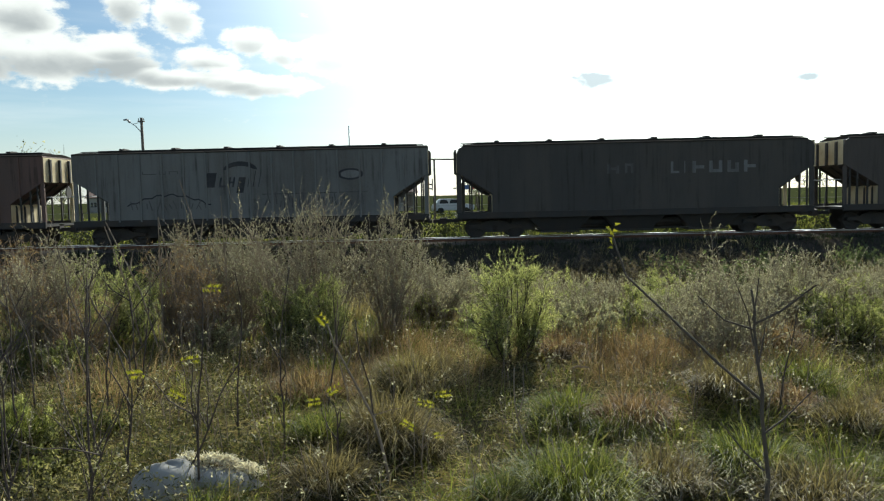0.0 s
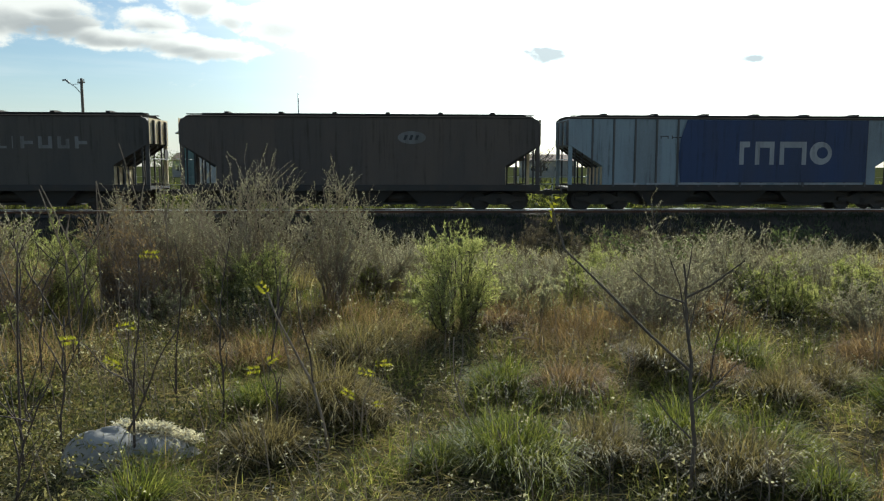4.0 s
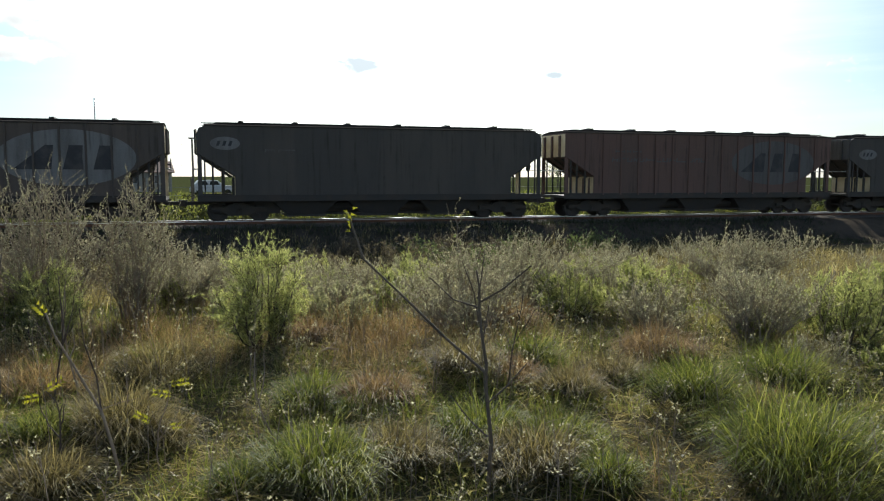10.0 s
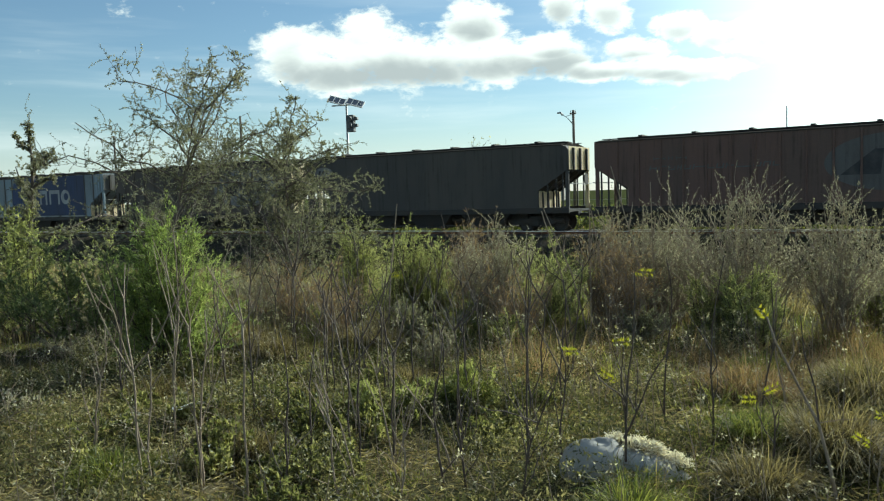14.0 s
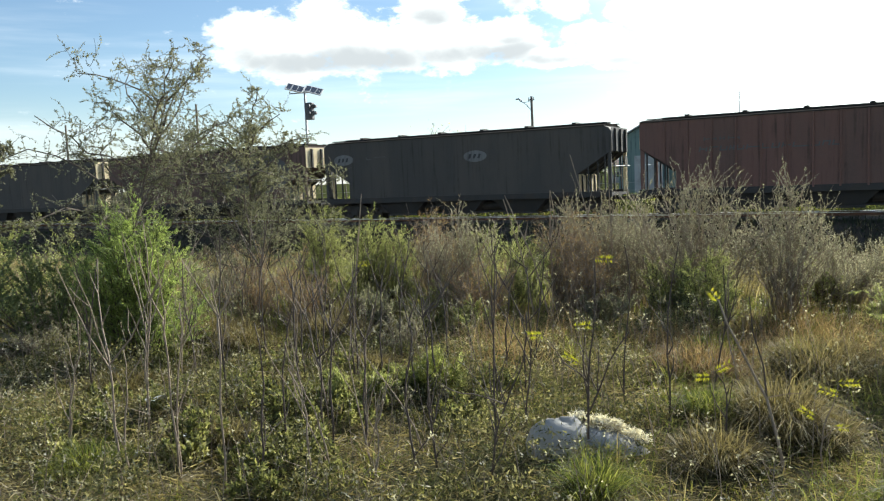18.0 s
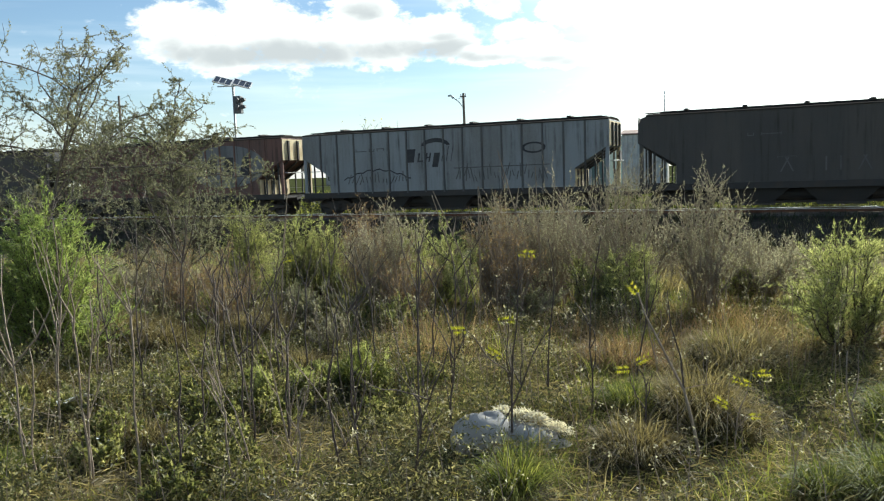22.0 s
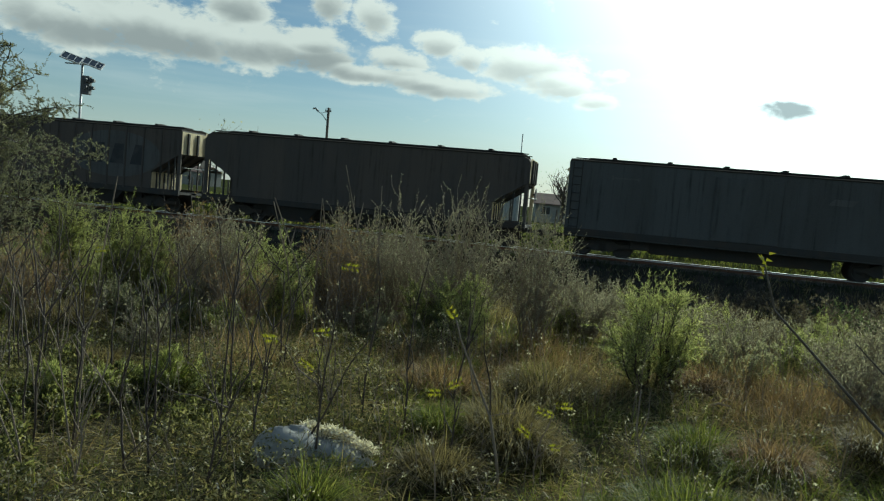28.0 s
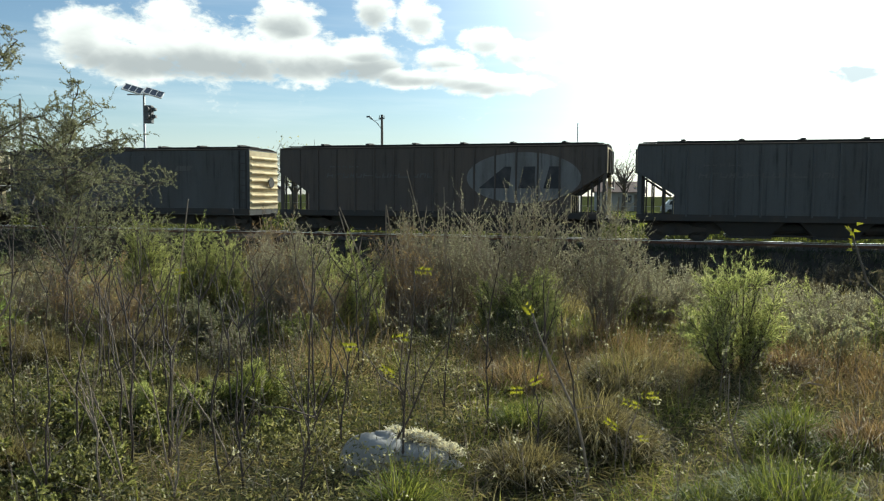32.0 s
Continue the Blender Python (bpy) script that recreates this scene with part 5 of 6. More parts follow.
def make_fork(x, y, fork, top, spread, n, pale, seed):
    """A straight young stem that divides into a few long prongs."""
    rng = np.random.default_rng(seed)
    z = float(ground_z(np.array(x), np.array(y))) - 0.03
    s = thing("bare_sapling", pose(x, y, z), "pale bare sapling dividing into long prongs" if pale else "dark bare sapling dividing into long prongs", "sapling", "bare saplings")
    mat = TWIG if pale else TWIG_RED
    fork, top = fork - z, top - z
    lean = rng.normal() * 0.04
    part("stem", Geo().tube([(0, 0, 0), (lean * 0.2 + 0.012, 0, fork * 0.25), (lean * 0.4 - 0.008, 0, fork * 0.5), (lean * 0.75 + 0.01, 0, fork * 0.78), (lean, 0, fork)], 0.008, 0.0055, 7), mat, s, smooth=True)
    for i in range(n):
        f = (i / max(1, n - 1) * 2 - 1) + rng.normal() * 0.1
        low = fork * rng.uniform(0.85, 1.0)
        tip = np.array([lean + spread * f, rng.normal() * 0.12, low + (top - fork) * rng.uniform(0.8, 1.05)])
        foot = np.array([lean * low / fork, 0, low])
        pts = [foot + (tip - foot) * np.array([g ** 0.8, g, g]) + rng.normal(size=3) * 0.008 for g in (0, 0.3, 0.65, 1.0)]
        prong = part("prong", Geo().tube(pts, 0.006, 0.0025, 6), mat, s)
        for _ in range(2):
            k = rng.integers(1, 3)
            part("twig", Geo().tube(sprigs(rng, pts[k], unit(np.array([rng.choice([-0.6, 0.6]), rng.normal() * 0.3, 1.0])), 0.16, 0.15, 3), 0.0035, 0.002, 5), mat, prong)


for i, row in enumerate([(-3.96, 3.16, 0.92, 1.53, 0.44, 4, 1), (-3.85, 3.52, 1.04, 1.56, 0.15, 2, 1), (-3.44, 3.49, 1.11, 1.46, 0.18, 3, 1), (-4.49, 6.01, 0.84, 1.43, 0.25, 2, 0), (-4.44, 5.57, 1.05, 1.39, 0.13, 2, 0), (-3.93, 5.74, 0.86, 1.37, 0.10, 2, 0), (-5.13, 4.44, 0.81, 1.58, 0.17, 2, 1), (-5.50, 6.41, 1.06, 1.84, 0.43, 4, 0)]):
    make_fork(*row, 260 + i)


prong = random.Random(61)
for i in range(14):
    y = prong.uniform(4.3, 7.6)
    x = prong.uniform(-0.98, -0.36) * y
    fork = prong.uniform(0.62, 1.0)
    if math.hypot(x + 1.5, y - 4.72) > 0.6:
        make_fork(x, y, fork, fork + prong.uniform(0.3, 0.6), prong.uniform(0.08, 0.3), prong.choice((2, 2, 3)), 0, 280 + i)


def make_bent_sapling():
    x, y = -0.30, 4.9
    z = float(ground_z(np.array(x), np.array(y))) - 0.03
    s = thing("bent_sapling", pose(x, y, z), "pale bent sapling with one last yellow leaf", "sapling", "bare saplings")
    z = -z
    part("stem", Geo().tube([(0, 0, 0), (-0.05, 0.0, 0.22 + z), (-0.11, 0.01, 0.46 + z), (-0.18, 0.01, 0.60 + z), (-0.27, 0.0, 0.79 + z), (-0.34, 0.0, 0.93 + z), (-0.385, 0.0, 1.07 + z)], 0.0105, 0.005, 8), TWIG, s, smooth=True)
    part("branch", Geo().tube([(-0.11, 0.01, 0.46 + z), (-0.13, 0.03, 0.66 + z), (-0.19, 0.04, 0.86 + z), (-0.21, 0.04, 1.08 + z)], 0.006, 0.003, 6), TWIG_RED, s)
    part("branch", Geo().tube([(-0.11, 0.01, 0.47 + z), (0.0, 0.02, 0.50 + z), (0.10, 0.0, 0.52 + z)], 0.0045, 0.002, 6), TWIG, s)
    part("branch", Geo().tube([(-0.27, 0.0, 0.79 + z), (-0.24, 0.02, 0.86 + z), (-0.25, 0.03, 0.96 + z)], 0.004, 0.002, 6), TWIG, s)
    rng = np.random.default_rng(3)
    way = unit(np.array([-0.55, -0.2, 0.75]))
    side = unit(np.cross(way, np.array([0.2, 1.0, 0.3])))
    c = np.concatenate([[np.array([-0.385, 0.0, 1.06 + z]) + way * 0.016 * j] * 2 for j in range(7)])
    d = unit(np.array([way * 0.7 + side * (1 if j % 2 else -1) for j in range(14)]))
    v, f = leaves(c, d, np.full(14, 0.045), np.full(14, 0.016), rng)
    sheet("yellow_leaf", v, f, LEAF_YELLOW, s)


make_bent_sapling()


def make_forked_sapling():
    x, y = 1.79, 4.17
    z = float(ground_z(np.array(x), np.array(y))) - 0.03
    s = thing("forked_sapling", pose(x, y, z), "bare forked sapling with a long leaning branch", "sapling")
    z = -z
    part("stem", Geo().tube([(0, 0, 0), (-0.012, 0, 0.18), (0.004, 0, 0.38), (-0.03, 0.01, 0.62 + z), (-0.028, 0.01, 0.76 + z), (-0.056, 0.01, 0.92 + z), (-0.07, 0.02, 1.09 + z), (-0.068, 0.02, 1.19 + z), (-0.088, 0.02, 1.31 + z)], 0.015, 0.005, 8), BARK, s, smooth=True)
    part("branch", Geo().tube([(-0.03, 0.01, 0.70 + z), (-0.25, 0.06, 0.90 + z), (-0.5, 0.14, 1.16 + z), (-0.72, 0.2, 1.38 + z), (-0.79, 0.23, 1.61 + z)], 0.009, 0.005, 7), BARK, s)
    part("branch", Geo().tube([(-0.07, 0.02, 1.12 + z), (0.05, -0.04, 1.2 + z), (0.21, -0.09, 1.34 + z)], 0.007, 0.004, 7), BARK, s)
    part("branch", Geo().tube([(-0.07, 0.02, 1.09 + z), (-0.22, 0.05, 1.14 + z), (-0.35, 0.1, 1.27 + z)], 0.006, 0.003, 7), BARK, s)
    for bx, bz, tx, tz in ((-0.07, 1.0, -0.16, 1.36), (-0.08, 1.14, -0.02, 1.42), (-0.05, 0.88, 0.02, 1.16)):
        part("branch", Geo().tube([(bx, 0.02, bz + z), (bx * 0.6 + tx * 0.4 + 0.012, 0.05, bz * 0.5 + tz * 0.5 + z), (tx, 0.07, tz + z)], 0.005, 0.002, 6), BARK, s)
    part("branch", Geo().tube([(-0.02, 0.0, 0.42), (-0.12, 0.03, 0.52), (-0.24, 0.05, 0.68)], 0.006, 0.003, 7), BARK, s)
    part("branch", Geo().tube([(-0.03, 0.0, 0.62), (0.08, -0.03, 0.72), (0.2, -0.06, 0.86)], 0.006, 0.003, 7), BARK, s)
    rng = np.random.default_rng(9)
    p = np.array([-0.79, 0.23, 1.6 + z])
    c = p + rng.normal(size=(14, 3)) * np.array([0.012, 0.012, 0.03])
    v, f = leaves(c, unit(rng.normal(size=(14, 3)) + np.array([0, 0, 0.8])), np.full(14, 0.045), np.full(14, 0.015), rng)
    sheet("yellow_leaf", v, f, LEAF_YELLOW, s)


make_forked_sapling()

# ---- grass ----


def blades(feet, heights, lean, curl, width, rng):
    """Bent two-step blades as quads and closing tips."""
    n = len(feet)
    a = rng.uniform(0, 6.283, n)
    side = np.stack([np.cos(a), np.sin(a), np.zeros(n)], 1) * width[:, None] * 0.5
    up = unit(lean + np.array([0, 0, 1.0]))
    mid = feet + up * (heights * 0.55)[:, None]
    tip = mid + unit(up + lean * curl[:, None] - np.array([0, 0, 1.0]) * (curl * np.linalg.norm(lean, axis=1))[:, None]) * (heights * 0.5)[:, None]
    v = np.stack([feet - side, feet + side, mid + side * 0.8, mid - side * 0.8, tip], 1).reshape(-1, 3)
    i = np.arange(n)[:, None] * 5
    return v, np.concatenate([i + np.array([0, 1, 2]), i + np.array([0, 2, 3]), i + np.array([3, 2, 4])])


def tufts(name, centres, radius, tall, per, material, seed, label, spread=0.5, width=0.005):
    rng = np.random.default_rng(seed)
    n = len(centres)
    k = np.repeat(np.arange(n), per)
    m = len(k)
    off = rng.normal(size=(m, 2)) * radius[k][:, None]
    feet = np.concatenate([centres[k] + off, np.zeros((m, 1))], 1)
    feet[:, 2] = ground_z(feet[:, 0], feet[:, 1]) - 0.02
    out = np.concatenate([off / (radius[k][:, None] + 1e-6) * spread * 0.5 + rng.normal(size=(m, 2)) * spread * 0.6, np.zeros((m, 1))], 1)
    v, f = blades(feet, tall[k] * rng.uniform(0.45, 1.15, m), out, rng.uniform(0.2, 1.3, m), width * rng.uniform(0.6, 1.4, m), rng)
    return tagged(sheet(name, v, f, material), label, "grass", kind="stuff")


def wedge(n, near, far, seed, left=64, right=50):
    """Places spread over the fan of ground before the field's edge."""
    rng = np.random.default_rng(seed)
    a = np.radians(rng.uniform(-left, right, n))
    r = np.sqrt(rng.uniform(near * near, far * far, n))
    return np.stack([np.sin(a) * r, np.cos(a) * r], 1)


def dryness(p):
    x, y = p[:, 0], p[:, 1]
    heart = np.exp(-(((x - 1.0) / 2.6) ** 2) - ((y - 8.4) / 1.3) ** 2)
    return 0.20 + 0.12 * (x < -1.2) + 0.26 * np.sin(0.9 * x + 1.1 * y + 0.6) * np.cos(0.7 * x - 0.6 * y) + 0.45 * heart + 0.22 * ease(y, 8.5, 11.0)


def swell(p):
    """Rise and fall of the sward, in clumps a metre or so across."""
    x, y = p[:, 0], p[:, 1]
    return 0.5 + 0.28 * np.sin(4.1 * x + 1.7 * np.sin(2.3 * y)) * np.cos(3.7 * y + 1.3 * np.sin(2.9 * x)) + 0.22 * np.sin(7.3 * x - 5.1 * y + 2 * np.sin(3.1 * x))


def make_grass():
    rng = np.random.default_rng(77)
    p = wedge(7600, 2.6, 13, 1)
    dry = dryness(p) + rng.normal(size=len(p)) * 0.22
    for name, keep, mat, tall, label, seed in (("green_grass", dry < 0.55, GRASS_GREEN, 0.22, "tufts of green grass", 2), ("dry_grass", (dry >= 0.55) & (dry < 0.95), GRASS_DRY, 0.26, "straw-coloured dry grass", 3), ("reddish_grass", dry >= 0.95, GRASS_RED, 0.32, "tall reddish dry grass", 4)):
        c = p[keep]
        low = (1 - 0.45 * ((c[:, 0] < -1.4) & (c[:, 1] < 7.2))) * (0.4 + 1.15 * swell(c) ** 1.6)
        tufts(name, c, rng.uniform(0.03, 0.12, len(c)), low * tall * rng.uniform(0.45, 1.45, len(c)), 26, mat, seed, label, 0.9, 0.0052)
    red = np.array([(-0.12, 8.84), (1.79, 8.45), (-0.77, 8.21), (-2.95, 6.78), (2.34, 8.48), (2.95, 6.91), (1.2, 9.1), (0.2, 7.7), (2.9, 8.9), (-0.5, 9.3), (-3.1, 7.6), (2.1, 7.6), (-1.6, 8.3), (3.6, 8.1)])
    tufts("russet_grass", red, np.full(len(red), 0.30), rng.uniform(0.38, 0.62, len(red)), 520, GRASS_RED, 6, "tall russet dry grass clumps", 0.85, 0.004)
    far = wedge(5200, 12, 34, 8)
    far = far[far[:, 1] < 31.6]
    tufts("far_grass", far, rng.uniform(0.05, 0.2, len(far)), rng.uniform(0.25, 0.6, len(far)), 14, GRASS_DRY, 9, "rank dry grass before the track", 0.5, 0.012)
    # Bank grass in the train's shadow, deepened by its dark leaf tone.
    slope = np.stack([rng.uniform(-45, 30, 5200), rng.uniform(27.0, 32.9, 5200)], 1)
    tufts("bank_grass", slope, rng.uniform(0.05, 0.22, len(slope)), rng.uniform(0.12, 0.42, len(slope)), 9, VERGE_SHADE, 12, "rank grass on the railway bank, toned dark for the train's shadow", 0.7, 0.022)
    near = np.stack([rng.uniform(-60, 40, 7000), rng.uniform(38.2, 56, 7000)], 1)
    wide = np.stack([rng.uniform(-80, 70, 4000), rng.uniform(50, 85, 4000)], 1)
    back = np.concatenate([near, wide])
    tufts("field_grass", back, rng.uniform(0.05, 0.3, len(back)), rng.uniform(0.25, 0.6, len(back)), 5, GRASS_GREEN, 10, "rank field grass beyond the track", 0.5, 0.03)
    # Far weeds against the light, their shaded look given by colour.
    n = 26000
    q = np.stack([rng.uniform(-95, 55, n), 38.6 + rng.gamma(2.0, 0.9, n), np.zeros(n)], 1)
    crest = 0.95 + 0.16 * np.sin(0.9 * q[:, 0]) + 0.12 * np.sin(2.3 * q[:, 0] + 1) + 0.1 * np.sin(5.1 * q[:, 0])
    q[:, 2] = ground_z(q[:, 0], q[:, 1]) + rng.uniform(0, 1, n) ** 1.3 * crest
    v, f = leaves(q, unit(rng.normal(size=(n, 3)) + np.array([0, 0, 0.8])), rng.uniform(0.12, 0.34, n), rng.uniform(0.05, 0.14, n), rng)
    tagged(sheet("verge_weeds", v, f, VERGE_SHADE), "rank weeds along the far verge, toned dark as backlit", "weeds", kind="stuff")
    # flattened dead blades over the soil
    n = 110000
    c = wedge(n, 2.6, 10.5, 19)
    q = np.concatenate([c, (ground_z(c[:, 0], c[:, 1]) + rng.uniform(0.0, 0.07, n))[:, None]], 1)
    v, f = leaves(q, unit(rng.normal(size=(n, 3)) * np.array([1, 1, 0.25]) + np.array([0, 0, 0.12])), rng.uniform(0.06, 0.20, n), rng.uniform(0.004, 0.009, n), rng)
    tagged(sheet("dead_litter", v, f, GRASS_DRY), "flattened straw and dead blades over the soil", "grass", kind="stuff")
    # low broad-leaved cover
    c = wedge(26000, 2.8, 9.5, 11)
    c = c[(c[:, 0] < -1.2) | (rng.uniform(size=len(c)) < 0.15)]
    hollow = np.sin(1.9 * c[:, 0] + 1.7 * np.sin(1.3 * c[:, 1] + 1)) * np.sin(2.3 * c[:, 1] + 1.2 * np.sin(1.7 * c[:, 0])) + 0.35 * np.sin(5.3 * c[:, 0] + 3.1 * c[:, 1])
    c = c[hollow + rng.normal(size=len(c)) * 0.12 > -0.22]
    k = np.repeat(np.arange(len(c)), 11)
    q = np.concatenate([c[k] + rng.normal(size=(len(k), 2)) * 0.05, np.zeros((len(k), 1))], 1)
    clump = 0.5 + 0.5 * np.sin(2.6 * q[:, 0] + 1.3 * np.sin(1.9 * q[:, 1])) * np.sin(2.9 * q[:, 1] + 1.1 * np.sin(2.3 * q[:, 0]))
    lump = 0.5 + 0.5 * np.sin(6.1 * q[:, 0] + 2.0 * np.sin(4.7 * q[:, 1])) * np.sin(5.9 * q[:, 1] + 1.9 * np.sin(5.1 * q[:, 0]))
    q[:, 2] = ground_z(q[:, 0], q[:, 1]) + rng.uniform(0.0, 1.0, len(k)) * (0.04 + 0.30 * clump ** 2 + 0.13 * lump ** 2)
    v, f = leaves(q, unit(rng.normal(size=(len(k), 3)) + np.array([0, 0, 0.5])), rng.uniform(0.02, 0.056, len(k)), rng.uniform(0.006, 0.017, len(k)), rng)
    tagged(sheet("ground_cover", v, f, LEAF_COVER), "low leafy ground cover", "ground cover", kind="stuff")


make_grass()

TUSSOCKS = [(3.69, 4.80, 0.44, 0.55, 0), (2.47, 3.96, 0.25, 0.32, 0), (3.43, 3.46, 0.55, 0.88, 0), (2.14, 4.34, 0.33, 0.55, 1), (4.61, 6.65, 0.46, 0.67, 2), (3.04, 5.59, 0.29, 0.43, 1), (4.95, 5.37, 0.39, 0.66, 0), (-0.37, 5.61, 0.43, 0.54, 1), (0.84, 4.87, 0.28, 0.42, 0), (1.51, 5.90, 0.35, 0.51, 2), (1.32, 8.24, 0.29, 0.38, 2), (1.34, 4.71, 0.30, 0.56, 1), (-1.17, 7.06, 0.33, 0.55, 1), (-0.16, 7.24, 0.39, 0.78, 1), (0.35, 4.54, 0.21, 0.28, 0), (-0.71, 4.86, 0.30, 0.45, 1), (-1.12, 7.04, 0.38, 0.71, 2), (-6.23, 12.47, 0.42, 0.85, 1), (-0.16, 5.65, 0.30, 0.47, 1), (0.80, 4.53, 0.38, 0.68, 0), (-1.22, 3.92, 0.34, 0.28, 0), (-6.63, 6.73, 0.35, 0.78, 1), (-6.11, 5.02, 0.24, 0.53, 1), (-4.61, 9.86, 0.41, 0.74, 2), (-0.84, 5.62, 0.26, 0.39, 0), (-4.16, 6.41, 0.23, 0.41, 1)]


def make_tussock(x, y, h, w, seed, tan):
    """A mound of dead thatch with living blades arching from its crown."""
    rng = np.random.default_rng(seed)
    z = float(ground_z(np.array(x), np.array(y))) - 0.03
    s = thing("grass_tussock", pose(x, y, z), "dark thatchy grass tussock with tan arching blades" if tan else "dark thatchy grass tussock with green arching blades", "grass tussock", "grass tussocks")

    def dome(n, spread):
        a, r = rng.uniform(0, 6.283, n), np.sqrt(rng.uniform(0, 1, n)) * spread
        r = r * (1 + 0.18 * np.sin(2 * a + seed) + 0.1 * np.sin(5 * a + 2 * seed))
        out = np.stack([np.cos(a), np.sin(a), np.zeros(n)], 1)
        p = out * (r * w / 2)[:, None]
        p[:, 2] = h * 0.62 * np.sqrt(np.clip(1 - r * r / 1.7, 0.02, 1))
        return p, out, r

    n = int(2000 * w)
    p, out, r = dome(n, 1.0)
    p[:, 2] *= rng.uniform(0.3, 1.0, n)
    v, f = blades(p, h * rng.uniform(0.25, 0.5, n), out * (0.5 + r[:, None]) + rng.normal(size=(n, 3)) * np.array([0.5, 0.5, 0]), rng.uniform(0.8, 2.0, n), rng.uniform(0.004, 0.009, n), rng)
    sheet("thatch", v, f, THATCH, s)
    n = int(2600 * w)
    p, out, r = dome(n, 0.95)
    p[:, 2] *= rng.uniform(0.55, 1.0, n)
    v, f = blades(p, h * rng.uniform(0.35, 1.05, n), out * (0.2 + 0.8 * r[:, None]) + rng.normal(size=(n, 3)) * np.array([0.5, 0.5, 0]), rng.uniform(0.5, 2.2, n), rng.uniform(0.003, 0.0065, n), rng)
    sheet("living_grass", v, f, GRASS_RED if tan == 2 else GRASS_DRY if tan else GRASS_GREEN, s)


for i, (x, y, h, w, tan) in enumerate(TUSSOCKS):
    make_tussock(x, y, h, w, 500 + i, tan)
spare = random.Random(31)
for i in range(46):
    a, r = math.radians(spare.uniform(-58, 46)), math.sqrt(spare.uniform(5.0 ** 2, 9.5 ** 2))
    if math.hypot(math.sin(a) * r + 1.5, math.cos(a) * r - 4.7) > 0.9:
        if math.sin(a) * r < -1.2 and spare.random() < 0.75:
            continue
        make_tussock(math.sin(a) * r, math.cos(a) * r, spare.uniform(0.2, 0.38), spare.uniform(0.3, 0.65), 600 + i, spare.choice((0, 0, 0, 1, 2)) if math.sin(a) * r > -1.2 else spare.choice((0, 1)))


def make_stalks():
    """Thin dead weed stalks standing all through the grass."""
    rng = np.random.default_rng(88)
    p = wedge(1500, 3.2, 13, 14)
    g = Geo()
    heads = []
    for x, y in p:
        z = float(ground_z(np.array(x), np.array(y))) - 0.02
        h = rng.uniform(0.3, 0.85) * (0.75 if y < 5 else 1.0)
        d = rng.normal(size=2) * 0.16
        q = [(x, y, z), (x + d[0] * h * 0.4, y + d[1] * h * 0.4, z + h * 0.55), (x + d[0] * h, y + d[1] * h, z + h)]
        g.tube(q, 0.0032, 0.0016, 3, False)
        for _ in range(rng.integers(1, 4)):
            f = rng.uniform(0.4, 0.95)
            b = np.array([x + d[0] * h * f, y + d[1] * h * f, z + h * f])
            e = b + np.array([*(rng.normal(size=2) * 0.09), rng.uniform(0.05, 0.16)])
            g.tube([b, e], 0.0018, 0.001, 3, False)
            heads.append(e)
        heads.append(q[-1])
    ob = new("weed_stalks", g.mesh("weed_stalks", TWIG))
    tagged(ob, "thin dead weed stalks through the grass", "weeds", kind="stuff")
    k = np.repeat(np.array(heads), 5, axis=0) + rng.normal(size=(len(heads) * 5, 3)) * 0.012
    v, f = leaves(k, unit(rng.normal(size=k.shape)), rng.uniform(0.012, 0.03, len(k)), rng.uniform(0.006, 0.014, len(k)), rng)
    tagged(sheet("seed_heads", v, f, LEAF_GREY), "pale dry seed heads on weed stalks", "weeds", kind="stuff")


make_stalks()


def fill_bushes():
    """Lesser shrubs and forbs that close the thicket."""
    rng = np.random.default_rng(99)
    p = wedge(95, 6.4, 15.5, 21)
    for i, (x, y) in enumerate(p):
        if (abs(x + 1.75) < 1.4 and y < 7.0) or (-1.2 < x < 4.5 and y < 8.9):
            continue
        far = ease(np.array(y), 6.0, 12.0)
        h, w = rng.uniform(0.35, 0.6) + 0.45 * float(far) * rng.uniform(0.5, 1.2), rng.uniform(0.6, 1.3)
        pick = rng.uniform()
        if pick < 0.34:
            make_bush("dry_bush", x, y, h, w, LEAF_GREY, TWIG, 300 + i, "withered grey-brown bush gone to seed", "bush", 16, 11, 26, (0.025, 0.0078), 0.7, 0.25, "withered bushes")
        elif pick < 0.80:
            make_bush("green_bush", x, y, h * 0.85, w, LEAF_GREEN, TWIG_RED, 300 + i, "feathery green bush among dry grass", "bush", 18, 14, 40, (0.042, 0.0064), 0.1, 0.1, "green bushes", True)
        else:
            make_bush("olive_bush", x, y, h * 0.9, w, LEAF_OLIVE, TWIG, 300 + i, "small olive-leaved bush in the thicket", "bush", 16, 10, 32, (0.036, 0.013), group="olive bushes")


fill_bushes()
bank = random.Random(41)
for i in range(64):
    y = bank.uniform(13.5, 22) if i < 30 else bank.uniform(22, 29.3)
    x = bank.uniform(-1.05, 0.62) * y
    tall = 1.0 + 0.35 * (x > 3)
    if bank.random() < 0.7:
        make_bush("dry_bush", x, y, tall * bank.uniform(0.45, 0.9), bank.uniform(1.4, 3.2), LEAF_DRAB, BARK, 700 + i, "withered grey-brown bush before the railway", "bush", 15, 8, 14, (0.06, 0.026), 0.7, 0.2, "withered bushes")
    else:
        make_bush("olive_bush", x, y, tall * bank.uniform(0.45, 0.85), bank.uniform(1.4, 3.0), LEAF_DARK, BARK, 700 + i, "dull green bush before the railway", "bush", 15, 8, 16, (0.06, 0.026), group="olive bushes")


